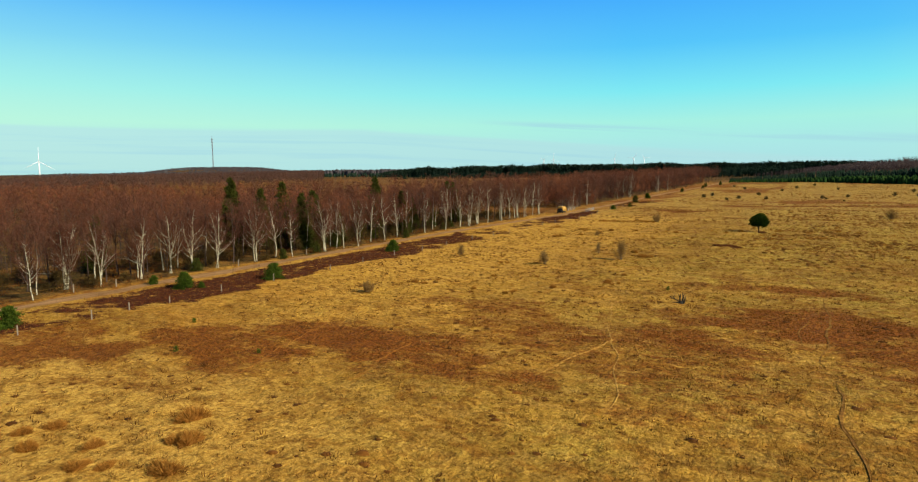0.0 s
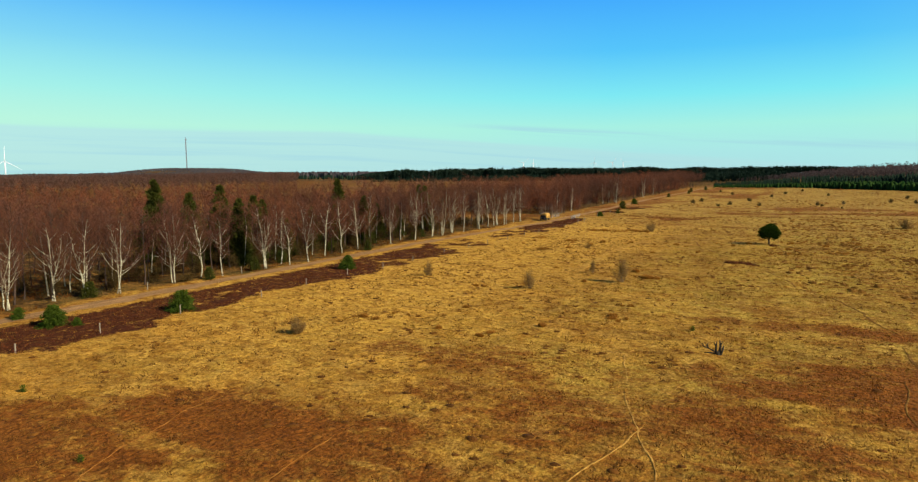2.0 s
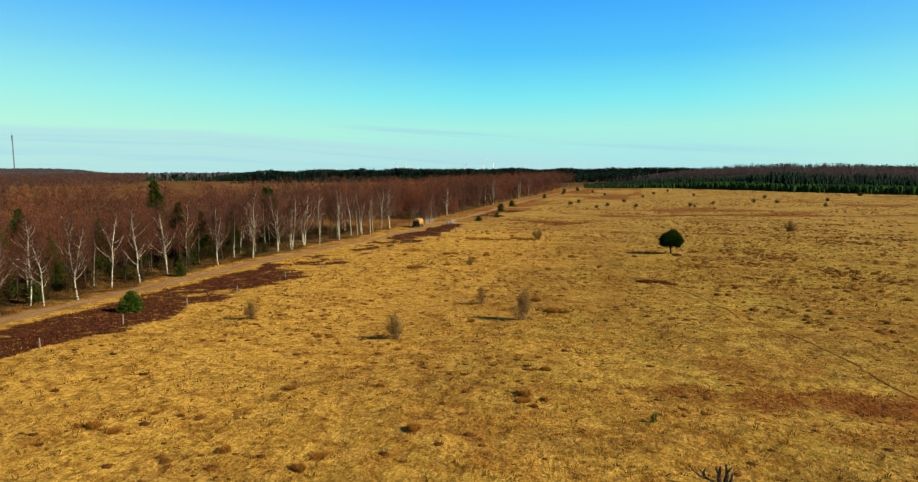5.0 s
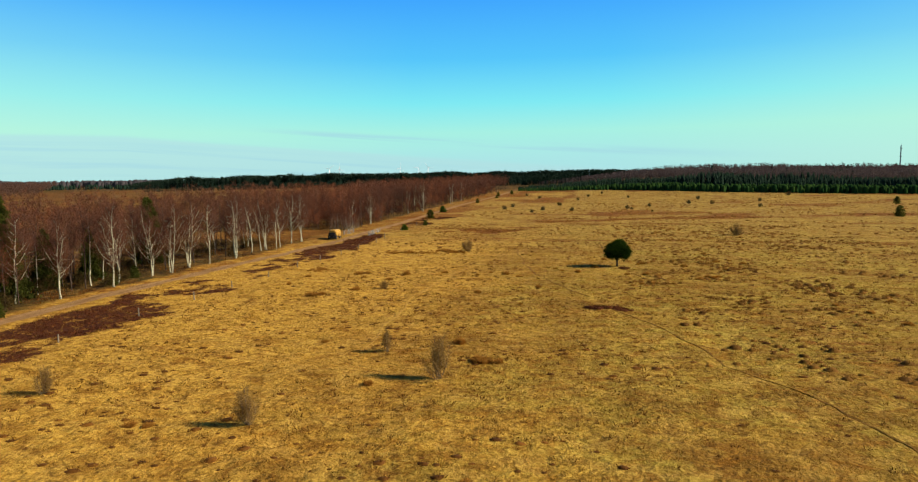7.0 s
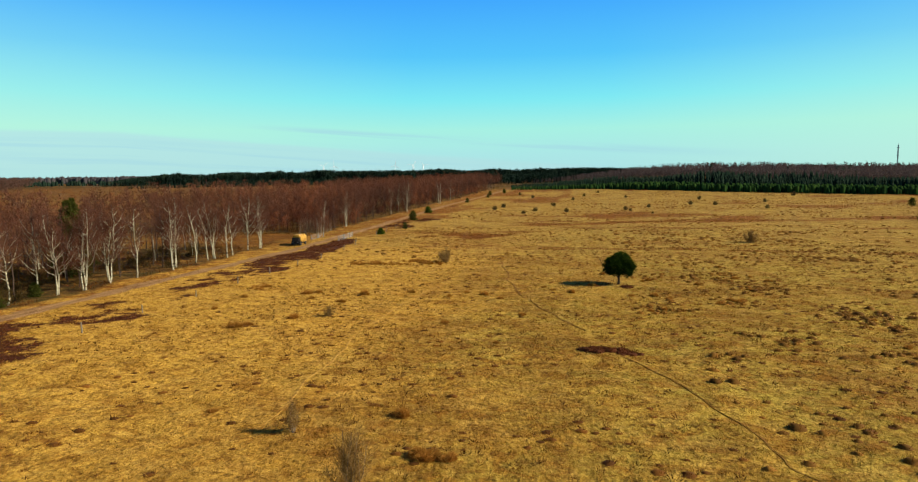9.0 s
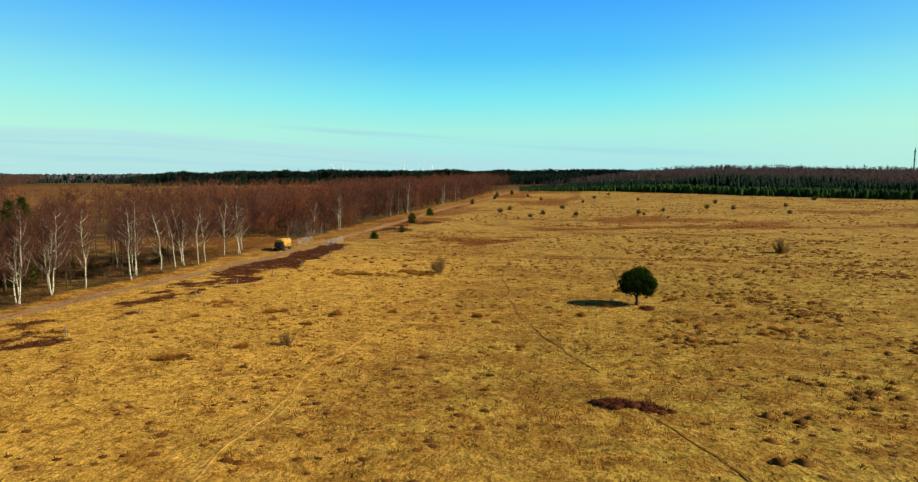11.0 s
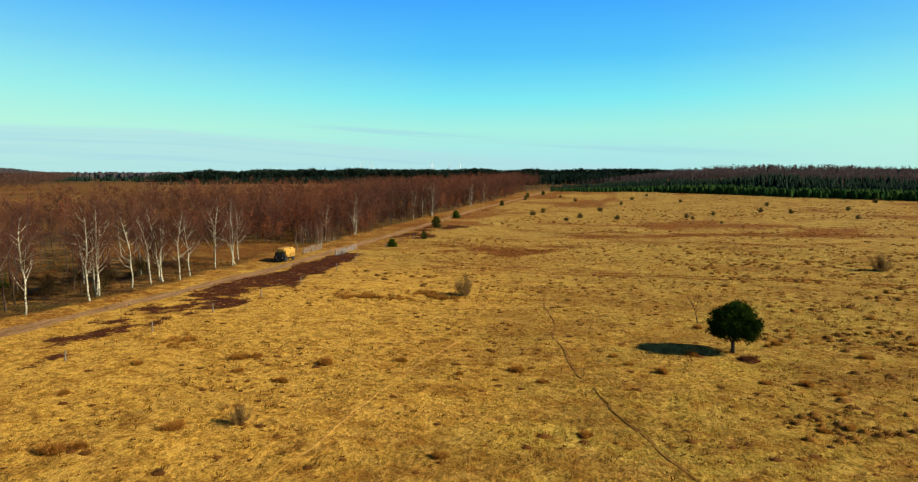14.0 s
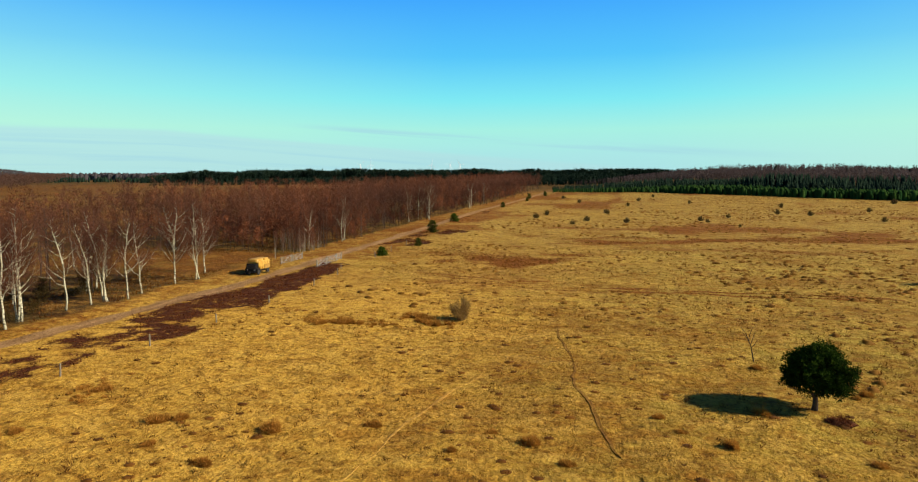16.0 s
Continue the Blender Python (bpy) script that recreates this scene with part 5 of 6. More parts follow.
tx, ty = tx[k], ty[k]
larch = vn(tx, ty, 22, 61) + np.clip((-tx - 105) / 60, -0.2, 0.3) + rng.normal(0, 0.1, len(tx)) > 0.50
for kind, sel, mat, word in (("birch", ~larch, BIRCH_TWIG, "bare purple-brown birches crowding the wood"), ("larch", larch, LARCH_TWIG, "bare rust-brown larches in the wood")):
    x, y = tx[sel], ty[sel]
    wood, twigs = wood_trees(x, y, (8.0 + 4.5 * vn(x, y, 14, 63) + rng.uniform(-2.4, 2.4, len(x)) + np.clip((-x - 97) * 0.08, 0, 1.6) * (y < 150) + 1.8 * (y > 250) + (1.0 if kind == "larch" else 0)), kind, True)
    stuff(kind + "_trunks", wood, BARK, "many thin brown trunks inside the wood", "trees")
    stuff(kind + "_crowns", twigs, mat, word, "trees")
tx, ty = scatter(99999, -450, -135, 20, 645, 5.8)
k = in_wood(tx, ty)
tx, ty = tx[k], ty[k]
larch = vn(tx, ty, 30, 61) + rng.normal(0, 0.12, len(tx)) > 0.36
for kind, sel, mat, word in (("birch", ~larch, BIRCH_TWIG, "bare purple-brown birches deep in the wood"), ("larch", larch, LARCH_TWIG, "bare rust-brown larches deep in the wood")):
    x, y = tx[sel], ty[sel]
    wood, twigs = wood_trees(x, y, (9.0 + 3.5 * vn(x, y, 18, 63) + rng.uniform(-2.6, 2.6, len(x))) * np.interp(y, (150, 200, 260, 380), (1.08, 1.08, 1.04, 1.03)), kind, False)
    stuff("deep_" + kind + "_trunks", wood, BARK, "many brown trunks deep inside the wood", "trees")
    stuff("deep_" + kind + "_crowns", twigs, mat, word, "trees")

# low rust-brown brush where the wood meets the track further on
tx, ty = scatter(99999, -100, -80, 247, 560, 4.1)
k = in_wood(tx, ty)
tx, ty = tx[k], ty[k]
wood, twigs = wood_trees(tx, ty, rng.uniform(2.5, 8.5, len(tx)), "larch", True)
stuff("brush_stems", wood, BARK, "thin stems of young trees at the wood's edge", "trees")
stuff("brush_crowns", twigs, LARCH_TWIG, "low rust-brown young growth at the wood's edge", "trees")

# a rust-brown thicket behind the clearing
tx, ty = scatter(99999, -140, -96, 248, 340, 3.4)
wood, twigs = wood_trees(tx, ty, rng.uniform(4.0, 8.8, len(tx)), "larch", False)
stuff("thicket_stems", wood, BARK, "thin stems of a thicket behind the clearing", "trees")
stuff("thicket_crowns", twigs, LARCH_TWIG, "dense rust-brown thicket behind the clearing", "trees")

# a thicket of birch saplings beside the gates
sx, sy = rng.uniform(-96.5, -88.5, 110), rng.uniform(249, 260, 110)
at = np.stack([sx, sy, gz(sx, sy)], 1)
wood, twigs = Geo(), Geo()
wood.blades(at, unit(rng.normal(0, 0.06, (110, 3)) + np.array([0, 0, 1])), rng.uniform(3.0, 5.5, 110), 0.08)
for b in range(30):
    up = rng.uniform(0.6, 4.2, 110)
    twigs.blades(at + np.stack([0 * up, 0 * up, up], 1), unit(rng.normal(0, 0.35, (110, 3)) + np.array([0, 0, 1])), rng.uniform(0.4, 1.1, 110), rng.uniform(0.03, 0.05, 110), 0.8)
stuff("sapling_stems", wood, GREYWOOD, "thin pale stems of a birch thicket", "trees")
stuff("sapling_twigs", twigs, BIRCH_TWIG, "purple twigs of a birch thicket", "trees")

# low mossy growth between the trunks of the edge
tx, ty = scatter(99999, -112, -90, 20, 250, 3.4)
k = in_wood(tx, ty) & (rng.random(len(tx)) < np.interp(ty, (100, 112, 160, 172), (0.58, 0.95, 0.95, 0.6)))
tx, ty = tx[k], ty[k]
wood, twigs = wood_trees(tx, ty, rng.uniform(0.9, 3.2, len(tx)), "larch", True)
stuff("undergrowth_stems", wood, BARK, "thin stems between the trunks of the wood", "trees")
stuff("undergrowth_twigs", twigs, MOSSY_TWIG, "low olive-brown twiggy growth between the trunks", "trees")

# the same wood further off, towards the hill
tx, ty = scatter(99999, -1000, -440, 150, 1000, 9.0)
k = (ty < -1.12 * tx) & (ty > -0.36 * tx - 6)
tx, ty = tx[k], ty[k]
n = len(tx)
h = 10.0 + 3.0 * vn(tx, ty, 25, 63) + rng.uniform(-2, 2.5, n)
c, tone = np.stack([tx, ty, gz(tx, ty)], 1), np.clip(0.7 * vn(tx, ty, 30, 64) + rng.uniform(-0.2, 0.5, n), 0, 1)
g = Geo()
for b in range(22):
    u, az = rng.uniform(0.3, 0.95, n), rng.uniform(0, 6.28, n)
    g.blades(c + np.stack([0 * h, 0 * h, h * u], 1), unit(np.stack([np.cos(az), np.sin(az), 0.6 + 0 * az], 1)), h * 0.36 * np.sqrt(1.1 - u), 0.34, tone)
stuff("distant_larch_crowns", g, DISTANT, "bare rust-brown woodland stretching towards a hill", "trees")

# undergrowth on the wood's floor
ux, uy = scatter(99999, -125, -88.5, 15, 300, 1.25)
k = (wood_mask(ux, uy) > 0.5) & (vn(ux, uy, 5, 71) > 0.45)
ux, uy = ux[k], uy[k]
n, per = len(ux), 9
at = np.stack([ux, uy, gz(ux, uy)], 1)[:, None] + rng.normal(0, 0.3, (n, per, 3)) * np.array([1, 1, 0.05])
g = Geo().blades(at, unit(rng.normal(0, 0.5, (n, per, 3)) + np.array([0, 0, 1])), rng.uniform(0.2, 0.7, n * per), rng.uniform(0.05, 0.10, n * per), np.repeat(rng.uniform(0, 1, n), per))
stuff("undergrowth", g, BROWNGRASS, "dead brown grass and bracken on the wood's floor", "undergrowth")

# ---- far woods ----


def far_belt(name, line, depth, gap, h0, h1, kind, mat, label, base=0.25, foot=0.17, sway=0.3):
    """A belt of far trees behind a line on the plan."""
    pts = np.array(line, float)
    seg = np.r_[0, np.cumsum(np.hypot(*np.diff(pts, axis=0).T))]
    n = int(seg[-1] * depth / gap ** 2)
    s = rng.uniform(0, seg[-1], n)
    x, y = np.interp(s, seg, pts[:, 0]), np.interp(s, seg, pts[:, 1])
    d = np.stack([np.interp(s, seg[:-1], np.diff(pts[:, 0])), np.interp(s, seg[:-1], np.diff(pts[:, 1]))], 1)
    d = unit(d)
    back = rng.uniform(0, 1, n) * depth
    x, y = x - d[:, 1] * back, y + d[:, 0] * back
    h = rng.uniform(h0, h1, n) * (1 - sway / 2 + sway * vn(x, y, 40, 81)) * np.clip(0.35 + s / 130, 0, 1)
    z = gz(x, y)
    c = np.stack([x, y, z], 1)
    g = Geo()
    tone = rng.uniform(0, 1, n)
    if kind == "larch":
        g.blades(c, np.array([[0, 0, 1.0]]).repeat(n, 0), h * 0.98, 0.45, 0.2)
        for _ in range(17):
            u = rng.uniform(0.2, 0.92, n)
            az = rng.uniform(0, 6.28, n)
            out = np.stack([np.cos(az), np.sin(az), 0.9 + 0 * az], 1)
            at = c + np.stack([0 * h, 0 * h, h * u], 1)
            g.blades(at, unit(out), h * 0.34 * (1.1 - u) + 0.6, 0.5, np.clip(tone + rng.normal(0, 0.15, n), 0, 1))
    elif kind == "pine":
        for _ in range(16):
            u = rng.uniform(base, 0.88, n)
            az = rng.uniform(0, 6.28, n)
            at = c + np.stack([np.cos(az), np.sin(az), 0 * az], 1) * (foot * 0.4 * h * rng.uniform(0, 1, n))[:, None] + np.stack([0 * h, 0 * h, h * u], 1)
            g.blades(at, unit(np.stack([np.cos(az), np.sin(az), rng.uniform(0.2, 1.4, n)], 1)), h * foot * rng.uniform(0.7, 1.2, n), h * 0.10, np.clip(tone + 0.4 * u - 0.2, 0, 1))
        g.blades(c, np.array([[0, 0, 1.0]]).repeat(n, 0), h, h * 0.12, 0.1)
    else:
        sides = 5
        th = np.arange(sides) * 2 * np.pi / sides
        if kind == "round":
            rings = [c[:, None] + np.stack([np.cos(th + tone[:, None] * 6) * h[:, None] * wide, np.sin(th + tone[:, None] * 6) * h[:, None] * wide, h[:, None] * (up + rng.uniform(-0.06, 0.06, (n, sides)))], -1)
                     for up, wide in ((base, foot * rng.uniform(0.7, 1.3, (n, sides))), (0.72, foot * rng.uniform(0.5, 1.0, (n, sides))))]
            apex = c + np.stack([rng.normal(0, 0.03, n) * h, rng.normal(0, 0.03, n) * h, h * rng.uniform(0.92, 1.0, n)], 1)
            j, k = np.arange(sides), (np.arange(sides) + 1) % sides
            f = np.concatenate([np.stack([j, k, k + sides], 1), np.stack([j, k + sides, j + sides], 1), np.stack([j + sides, k + sides, np.full(sides, 2 * sides)], 1)])
            g.add(np.concatenate([*rings, apex[:, None]], 1), np.arange(n)[:, None, None] * (2 * sides + 1) + f[None], np.repeat(tone, 2 * sides + 1))
            return stuff(name, g, mat, label, "woods", True)
        for lo, hi, wide in ((0.10, 0.62, 0.24), (0.36, 0.84, 0.18), (0.62, 1.0, 0.12)) if kind == "spruce" else ((0.0, 0.75, 0.36), (0.3, 1.0, 0.32)):
            rad = h[:, None] * wide * foot / 0.17 * rng.uniform(0.55, 1.25, (n, sides))
            zz = h[:, None] * (lo + rng.uniform(-0.05, 0.05, (n, sides)))
            ring = c[:, None] + np.stack([np.cos(th + tone[:, None] * 6) * rad, np.sin(th + tone[:, None] * 6) * rad, zz], -1)
            apex = c + np.stack([rng.normal(0, 0.03, n) * h, rng.normal(0, 0.03, n) * h, h * hi], 1)
            v = np.concatenate([ring, apex[:, None]], 1)
            i = np.arange(n)[:, None, None] * (sides + 1)
            j = np.arange(sides)
            f = i + np.stack([j, (j + 1) % sides, np.full(sides, sides)], 1)[None]
            g.add(v, f, np.repeat(tone, sides + 1))
    return stuff(name, g, mat, label, "woods", True)


far_belt("far_young_pines", ((-70, 584), (-6, 586), (47, 556), (90, 522), (132, 496), (230, 442), (420, 360)), 30, 2.3, 3.2, 6.0, "round", FARYOUNG, "belt of young green pines across the end of the heath", 0.05, 0.27)
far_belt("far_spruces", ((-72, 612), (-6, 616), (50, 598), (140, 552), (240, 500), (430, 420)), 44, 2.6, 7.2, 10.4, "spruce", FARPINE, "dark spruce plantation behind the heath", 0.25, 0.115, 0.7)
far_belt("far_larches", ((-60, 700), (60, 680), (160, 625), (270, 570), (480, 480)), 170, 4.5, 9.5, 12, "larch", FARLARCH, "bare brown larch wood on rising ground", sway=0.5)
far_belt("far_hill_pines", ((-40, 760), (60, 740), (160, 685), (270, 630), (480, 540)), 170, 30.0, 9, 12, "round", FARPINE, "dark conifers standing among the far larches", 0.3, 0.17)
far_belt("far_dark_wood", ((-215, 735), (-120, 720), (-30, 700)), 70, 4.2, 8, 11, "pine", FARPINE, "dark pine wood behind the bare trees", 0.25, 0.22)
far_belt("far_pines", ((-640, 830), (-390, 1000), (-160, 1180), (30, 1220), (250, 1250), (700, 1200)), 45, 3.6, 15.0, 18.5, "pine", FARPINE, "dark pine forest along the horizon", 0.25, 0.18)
far_belt("far_pine_edge", ((-505, 705), (-440, 750), (-260, 846), (-60, 880)), 30, 3.6, 5.5, 9.5, "pine", FARPINE, "dark green pines at the near edge of the far forest", 0.15, 0.2)
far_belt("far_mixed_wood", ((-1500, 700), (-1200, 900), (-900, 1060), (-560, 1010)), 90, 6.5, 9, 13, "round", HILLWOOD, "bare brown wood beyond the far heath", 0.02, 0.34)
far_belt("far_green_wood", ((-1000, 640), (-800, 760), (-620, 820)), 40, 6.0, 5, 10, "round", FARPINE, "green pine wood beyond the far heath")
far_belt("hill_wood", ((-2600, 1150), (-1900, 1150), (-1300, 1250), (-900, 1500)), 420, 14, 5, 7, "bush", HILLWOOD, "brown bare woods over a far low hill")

# ---- tussocks, heather and grass ----


def tussock_mesh(seed):
    """A fuzzy dome: fine blades that fan out from the foot and end on a rounded, lopsided outline."""
    r = np.random.default_rng(seed)
    g = Geo()
    rows, cols = 4, 9
    th, ph = np.arange(cols) * 2 * np.pi / cols, np.linspace(0, 1.35, rows)
    lump = r.uniform(0.8, 1.15, (rows, cols))
    v = 0.8 * np.stack([0.42 * np.cos(ph)[:, None] * np.cos(th) * lump, 0.36 * np.cos(ph)[:, None] * np.sin(th) * lump, 0.40 * np.sin(ph)[:, None] * lump - 0.06], -1)
    i, j = np.meshgrid(np.arange(rows - 1), np.arange(cols), indexing="ij")
    p, q = (i * cols + j).ravel(), (i * cols + (j + 1) % cols).ravel()
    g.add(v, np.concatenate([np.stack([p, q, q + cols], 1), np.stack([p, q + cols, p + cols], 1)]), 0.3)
    n = 1050
    d = unit(r.normal(0, 1, (n, 3)) * np.array([1, 1, 0.9]))
    d[:, 2] = np.abs(d[:, 2])
    swell = 1 + 0.16 * np.sin(3 * np.arctan2(d[:, 1], d[:, 0]) + seed) + r.normal(0, 0.06, n)
    tip = d * np.array([0.50, 0.44, 0.52]) * swell[:, None]
    at = tip * r.uniform(0.45, 0.75, (n, 1)) * np.array([1.0, 1.0, 0.8]) - np.array([0, 0, 0.06])
    way = tip - at + np.array([0.02, 0, 0.04]) + r.normal(0, 0.03, (n, 3))
    # upward blades get the brighter tone: a sunlit top put into the colour
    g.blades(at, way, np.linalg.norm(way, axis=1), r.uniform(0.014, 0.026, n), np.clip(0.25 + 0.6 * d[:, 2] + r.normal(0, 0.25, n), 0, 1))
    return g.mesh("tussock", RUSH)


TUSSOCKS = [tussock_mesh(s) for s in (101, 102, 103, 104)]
NEAR_A = ((-57.2, 167.7), (-55.9, 168.4), (-49.0, 168.1), (-65.6, 172.0), (-64.4, 156.2), (-57.0, 148.1), (-56.0, 148.9), (-52.3, 152.7), (-34.6, 152.8), (-58.8, 195.4), (-57.4, 195.9),
          (-56.2, 196.1), (-54.6, 196.4), (-53.0, 196.4), (-49.5, 200.8), (-46.4, 197.6), (-47.4, 198.2), (-48.6, 199.0), (-64.6, 163.9), (-55.1, 164.4), (-42.9, 170.4), (-35.2, 171.0),
          (-32.6, 170.1), (-30.2, 167.8), (-37.0, 167.7), (-26.5, 157.8), (-28.0, 145.3), (-45.5, 124.9), (-37.0, 113.0), (-32.1, 126.0), (-29.6, 120.1), (-27.6, 119.9))
NEAR_B = ((-23.5, 173.5), (-20.8, 172.0), (-24.7, 175.9), (-17.9, 178.0), (-13.0, 171.7), (-10.0, 172.0), (-8.4, 169.8), (-11.6, 162.3), (-9.9, 163.1), (-9.4, 184.3), (-10.3, 183.4), (-16.0, 189.1),
          (-0.9, 170.2), (0.6, 170.1), (-0.2, 169.4), (-2.7, 167.4), (-2.8, 180.9), (1.8, 196.7), (3.3, 177.5), (3.6, 197.8), (6.2, 188.5), (3.6, 187.1), (9.6, 148.8), (18.2, 155.4), (13.3, 139.7),
          (11.6, 160.4), (8.7, 145.2), (12.1, 145.6), (17.0, 151.8), (7.9, 185.0))
NEAR_C = ((-50.2, 81.3), (-48.3, 81.5), (-42.2, 77.8), (-32.8, 83.8), (-36.7, 78.9), (-37.0, 77.1), (-52.4, 78.4), (-50.6, 78.3), (-27.6, 97.8), (-26.6, 98.1), (-27.3, 92.0), (-25.7, 91.7),
          (-27.1, 90.5), (-26.2, 90.0), (-29.0, 119.8), (-50.2, 103.0), (-49.0, 103.2), (-44.6, 21.5), (-43.8, 23.0), (-35.2, 21.2), (-34.7, 25.3), (-33.8, 25.6), (-37.0, 28.3), (-36.6, 20.4), (-31.9, 22.6),
          (-42.0, 20.5), (-45.5, 19.5), (-38.5, 22.5), (-50.5, 163.1), (-38.0, 90.5), (-44.2, 88.0))
r = np.random.default_rng(31)
for n, (x, y) in enumerate((*NEAR_A, *NEAR_B, *NEAR_C)):
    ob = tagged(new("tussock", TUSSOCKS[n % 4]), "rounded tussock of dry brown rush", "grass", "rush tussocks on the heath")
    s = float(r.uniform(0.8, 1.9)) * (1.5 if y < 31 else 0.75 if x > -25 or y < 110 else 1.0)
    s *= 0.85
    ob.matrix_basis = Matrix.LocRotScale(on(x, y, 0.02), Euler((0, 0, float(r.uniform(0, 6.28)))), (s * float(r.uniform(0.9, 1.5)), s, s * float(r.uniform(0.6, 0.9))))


def tufts(x, y, per, tall, wide, spread, lean, mat, name, label, tone=None):
    n = len(x)
    at = np.stack([x, y, gz(x, y) - 0.03], 1)[:, None] + rng.normal(0, spread, (n, per, 3)) * np.array([1, 1, 0])
    go = unit(rng.normal(0, lean, (n, per, 3)) + np.array([0, 0, 1]))
    ln = (rng.uniform(0.6, 1.3, (n, per)) * np.broadcast_to(tall, (n,))[:, None]).ravel()
    t = rng.uniform(0, 1, n) if tone is None else tone
    g = Geo().blades(at, go, ln, rng.uniform(0.6, 1.4, n * per) * wide, np.repeat(t, per))
    return stuff(name, g, mat, label, "grass")


def mounds(x, y, size, name, label, blades, wide, mat, tall=1.0):
    """Low rounded clumps of short blades."""
    n = len(x)
    t = rng.uniform(0, 1, n)
    c = np.stack([x, y, gz(x, y) - 0.04], 1)
    g = Geo()
    d = unit(rng.normal(0, 1, (n, blades, 3)) + np.array([0, 0, 0.5]))
    d[..., 2] = np.abs(d[..., 2])
    g.blades(c[:, None] + d * size[:, None, None] * rng.uniform(0.3, 1.0, (n, blades, 1)) * np.array([0.9, 0.8, 0.7 * tall]), unit(d * np.array([1, 1, tall]) + np.array([0, 0, 0.25 * tall])), np.repeat(size, blades) * rng.uniform(0.35, 0.8, n * blades), wide, np.repeat(t, blades))
    return stuff(name, g, mat, label, "grass")


# small brown clumps over the whole heath, thicker in places
bx, by = scatter(99999, -70, 45, 18, 270, 1.15)
thick = vn(bx, by, 9, 91) * 0.6 + vn(bx, by, 3, 92) * 0.4 + 0.08 * step(bx, -12, 4) * step(by, 118, 140)
k = (thick > 0.46) & off_trail(bx, by, 0.8) & (rng.random(len(bx)) < 0.46)
bx, by, thick = bx[k], by[k], thick[k]
mounds(bx, by, rng.uniform(0.12, 0.30, len(bx)) + 0.6 * np.clip(thick - 0.50, 0, 0.3) + 0.22 * (rng.random(len(bx)) < 0.10), "small_tussocks", "small brown tussocks strewn over the heath", 16, 0.048, TUFT, 1.25)
# low hummocks of matted brown grass, lit on one side
def hummocks(x, y, size, name, label, mat, fuzz, tall=1.0):
    n = len(x)
    th = np.arange(6) * 2 * np.pi / 6 + rng.uniform(0, 6.28, (n, 1))
    c = np.stack([x, y, gz(x, y) - 0.05], 1)
    rings = []
    for up, wide in ((0.0, 1.0), (0.36, 0.62)):
        w = size[:, None] * wide * rng.uniform(0.7, 1.3, (n, 6))
        rings.append(c[:, None] + np.stack([np.cos(th) * w * 1.25, np.sin(th) * w, size[:, None] * tall * (up + 0 * th) * rng.uniform(0.8, 1.2, (n, 6))], -1))
    top = c + np.stack([0 * size, 0 * size, size * tall * rng.uniform(0.45, 0.6, n)], 1)
    j, q = np.arange(6), (np.arange(6) + 1) % 6
    f = np.concatenate([np.stack([j, q, q + 6], 1), np.stack([j, q + 6, j + 6], 1), np.stack([j + 6, q + 6, np.full(6, 12)], 1)])
    tone = rng.uniform(0.2, 1.0, n)
    g = Geo().add(np.concatenate([*rings, top[:, None]], 1), np.arange(n)[:, None, None] * 13 + f[None], np.repeat(tone, 13))
    d = unit(rng.normal(0, 1, (n, fuzz, 3)) + np.array([0, 0, 0.6]))
    d[..., 2] = np.abs(d[..., 2])
    g.blades(c[:, None] + d * size[:, None, None] * rng.uniform(0.5, 1.0, (n, fuzz, 1)) * np.array([1.1, 0.9, 0.35 * tall]), d + np.array([0, 0, 0.7]), np.repeat(size, fuzz) * rng.uniform(0.5, 1.0, n * fuzz), np.repeat(0.02 + 0.07 * size, fuzz), np.repeat(tone, fuzz) * rng.uniform(0.6, 1.2, n * fuzz))
    return stuff(name, g, mat, label, "grass", True)


bx, by = scatter(99999, -70, 45, 18, 225, 1.25)
thick = vn(bx, by, 11, 95) * 0.5 + vn(bx, by, 4, 96) * 0.5
k = (thick > 0.40) & off_trail(bx, by, 0.8) & (rng.random(len(bx)) < 0.10 + 2.4 * np.clip(thick - 0.47, 0, 0.4))
bx, by = bx[k], by[k]
hummocks(bx, by, 0.12 + 0.30 * rng.random(len(bx)) ** 2.2, "hummocks", "low brown hummocks of matted grass over the heath", TUFT, 14, 0.8)
# beds of tall orange grass round the round shrub
bed = np.array([(-60, 197), (-57.5, 196.6), (-55, 196.8), (-52.5, 196.4), (-50.5, 200.5), (-48.6, 199.6), (-46.5, 198.6), (-45.4, 197.8), (-49.8, 201.4), (-66.5, 172.2), (-65.4, 170)])[rng.integers(0, 11, 95)]
mounds(bed[:, 0] + rng.normal(0, 1.0, 95), bed[:, 1] + rng.normal(0, 0.7, 95), rng.uniform(0.25, 0.5, 95), "grass_beds", "beds of tall orange-brown grass", 110, 0.035, RUSH)
# coarser clumps on the far heath
bx, by = scatter(99999, -68, 150, 205, 570, 2.2)
k = (vn(bx, by * 2.5, 30, 111) * 0.6 + vn(bx, by, 7, 112) * 0.4 + 0.10 * step(by, 315, 335) * (1 - step(by, 400, 440)) - 0.06 * (1 - step(by, 290, 320)) > 0.51) & (rng.random(len(bx)) < 0.5)
bx, by = bx[k], by[k]
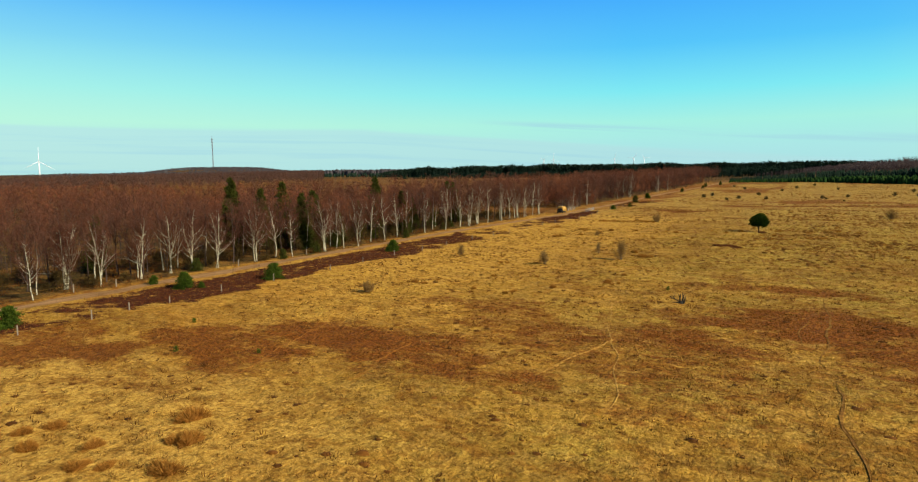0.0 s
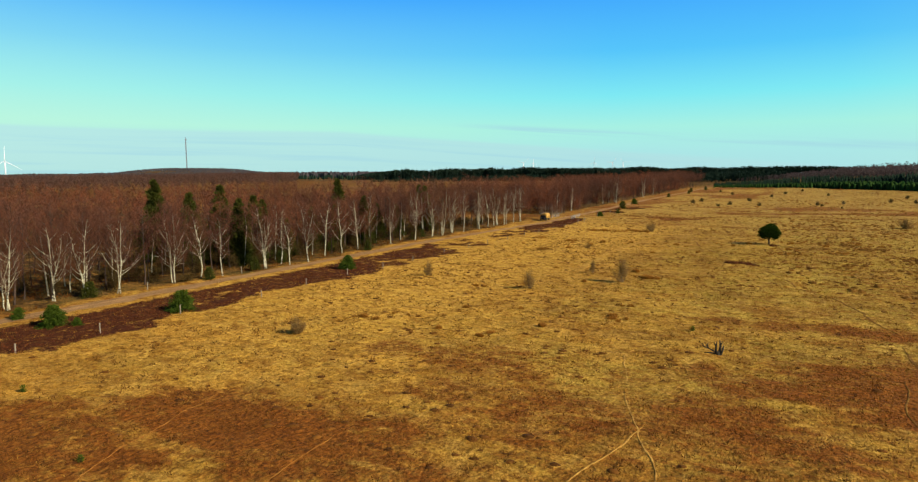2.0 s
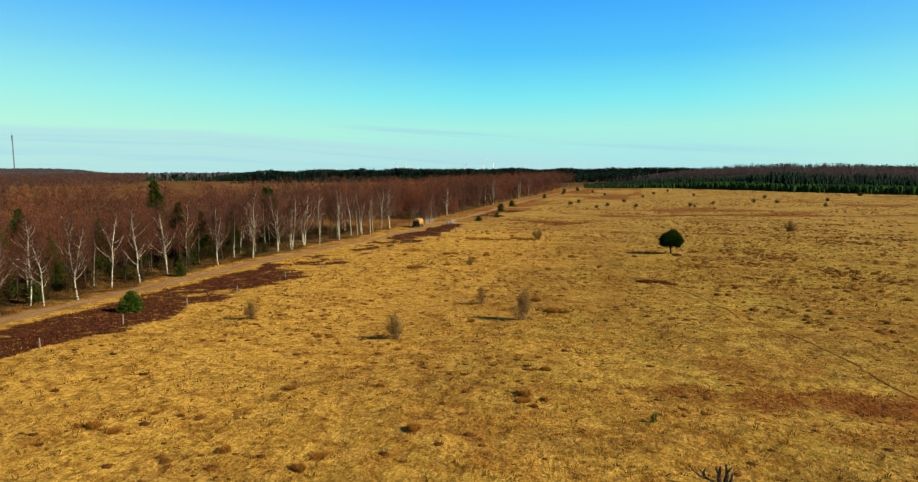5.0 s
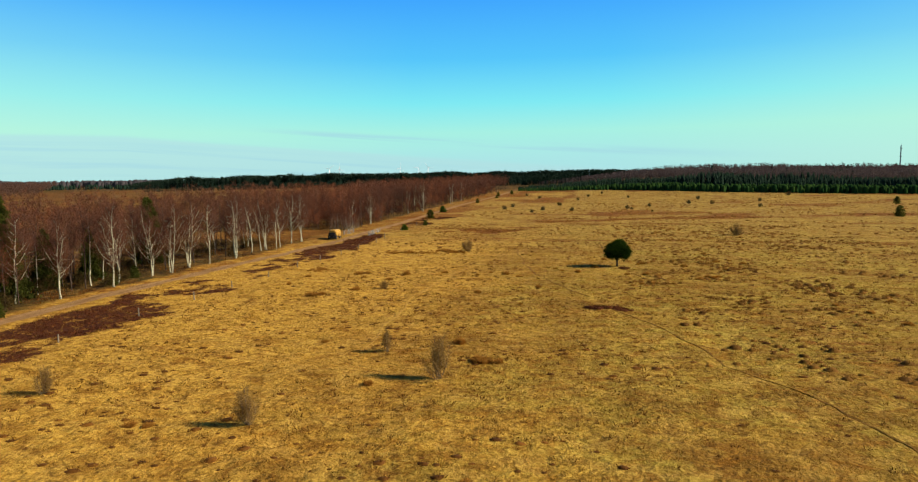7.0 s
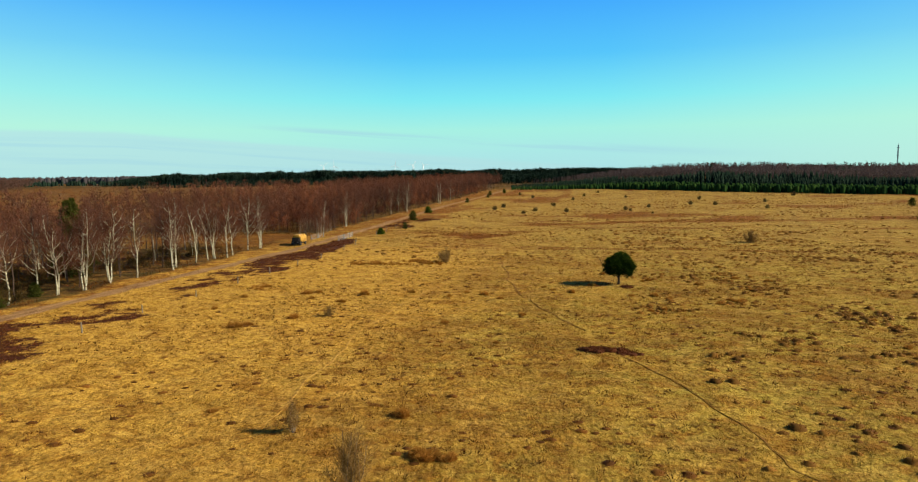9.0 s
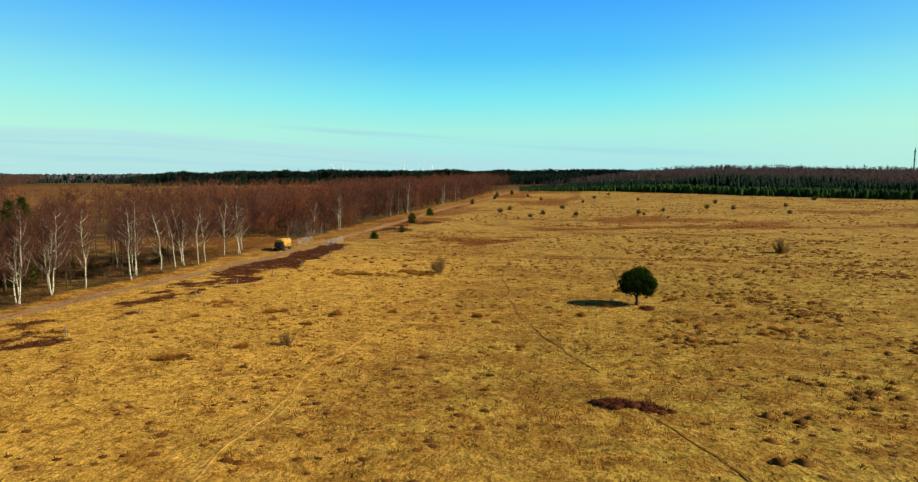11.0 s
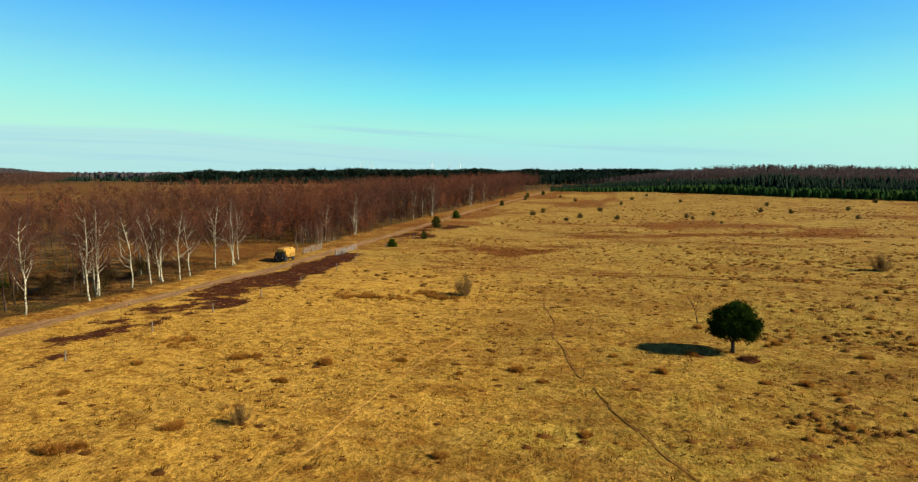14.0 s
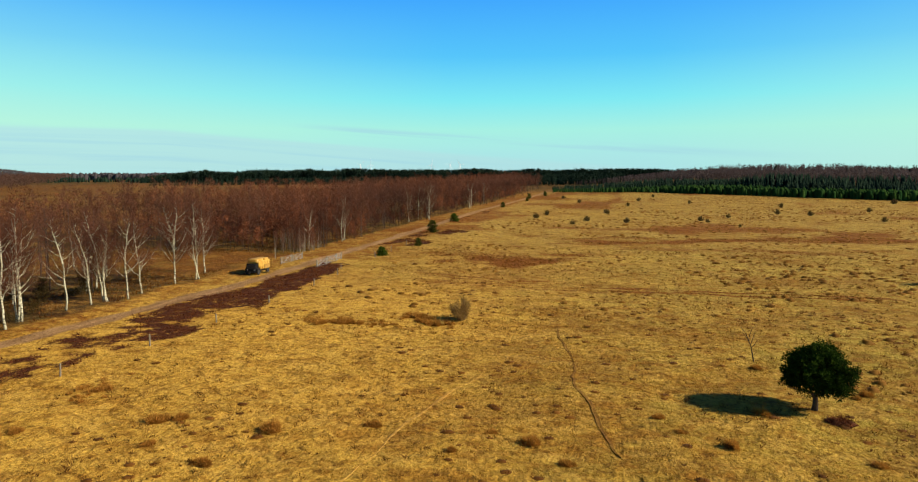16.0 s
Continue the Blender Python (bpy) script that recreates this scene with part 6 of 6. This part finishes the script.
hummocks(bx, by, rng.uniform(0.22, 0.55, len(bx)), "far_tussocks", "brown tussocks over the far heath", CLUMP, 3, 1.2)
CLUSTERS = ((3.0, 184.8), (5.2, 177.9), (-0.6, 168.1), (0.8, 189.9), (-10.4, 162.7), (11.4, 161.0), (12.2, 157.6), (9.5, 162.2), (7.9, 145.6), (27.5, 211.4), (22.4, 210.9), (-0.2, 150.7))
pick = np.array(CLUSTERS)[rng.integers(0, len(CLUSTERS), 280)]
bx, by = pick[:, 0] + rng.normal(0, 1.9, 280), pick[:, 1] + rng.normal(0, 1.8, 280)
hummocks(bx, by, rng.uniform(0.18, 0.42, 280), "tussock_clusters", "rounded brown rush tussocks in close clusters", CLUMP, 40, 1.5)
# thick clusters of rush east of the lone pine
bx, by = scatter(99999, -12, 75, 118, 265, 1.5)
k = (vn(bx, by * 1.8, 13, 121) * 0.6 + vn(bx, by * 1.5, 4, 122) * 0.4 > np.interp(by, (170, 195), (0.635, 0.57))) & off_trail(bx, by, 1.0) & (rng.random(len(bx)) < 0.42)
bx, by = bx[k], by[k]
hummocks(bx, by, rng.uniform(0.20, 0.52, len(bx)), "rush_clumps", "orange-brown rush growing in thick clusters on the heath", CLUMP, 26, 1.5)
# brown dead grass in the brown patches
bx, by = scatter(199999, -75, 40, 18, 300, 0.55)
k = (brown_mask(bx, by) > rng.uniform(0.25, 1.2, len(bx))) & (vn(bx, by, 2.2, 93) > 0.35) & off_trail(bx, by, 0.5)
tufts(bx[k], by[k], 5, 0.24, 0.06, 0.2, 0.6, BROWNGRASS, "brown_grass", "dead red-brown grass in patches")
# heather along the track
bx, by = scatter(99999, -86, -10, 20, 420, 0.55)
k = (heather_mask(bx, by) > rng.uniform(0.35, 1.05, len(bx))) & (vn(bx, by, 1.6, 99) > 0.30) & (bx > -90)
tufts(bx[k], by[k], 9, 0.10 + 0.34 * vn(bx[k], by[k], 1.3, 94), 0.075, 0.2, 0.7, HEATHER, "heather", "low dark purple-brown heather along the track")
# dark heather patches out on the grass
hx, hy = rng.normal(0, 0.45, (2, 90))
spot = np.array([(-18.5, 144.2, 1.3, 0.9), (-15.9, 143.7, 1.3, 0.8), (-13.0, 178.0, 0.7, 0.3)])[np.minimum(np.arange(90) % 10 // 4, 2)]
hummocks(spot[:, 0] + hx * spot[:, 2], spot[:, 1] + hy * spot[:, 3], rng.uniform(0.22, 0.5, 90), "heather_patches", "dark red-brown heather in rounded patches on the grass", HEATHER, 40, 1.3)
# straw grass, thinning away from the camera's ground
bx, by = scatter(300000, -88, 30, 18, 205, 0.38)
k = (road_mask(bx, by) < 0.4) & (heather_mask(bx, by) < rng.uniform(0.25, 1.2, len(bx))) & off_trail(bx, by, 0.45) & (vn(bx, by, 1.1, 95) > 0.25)
k &= rng.random(len(bx)) < np.interp(by, (18, 160, 205), (1, 0.8, 0.25))
k &= (brown_mask(bx, by) < rng.uniform(0.15, 1.15, len(bx))) & (vn(bx, by, 3.5, 97) + 0.5 * vn(bx, by, 1.2, 98) > rng.uniform(0.1, 0.7, len(bx)))
bx, by = bx[k], by[k]
tone = np.clip(vn(bx, by, 7, 96) * 0.35 + vn(bx, by, 1.2, 100) * 0.6 + rng.uniform(-0.2, 0.25, len(bx)), 0, 1)
tufts(bx, by, 5, 0.09 + 0.30 * vn(bx, by, 0.8, 99) ** 2, 0.045, 0.12, 0.75, STRAW, "straw_grass", "dry straw-coloured grass over the heath", tone)
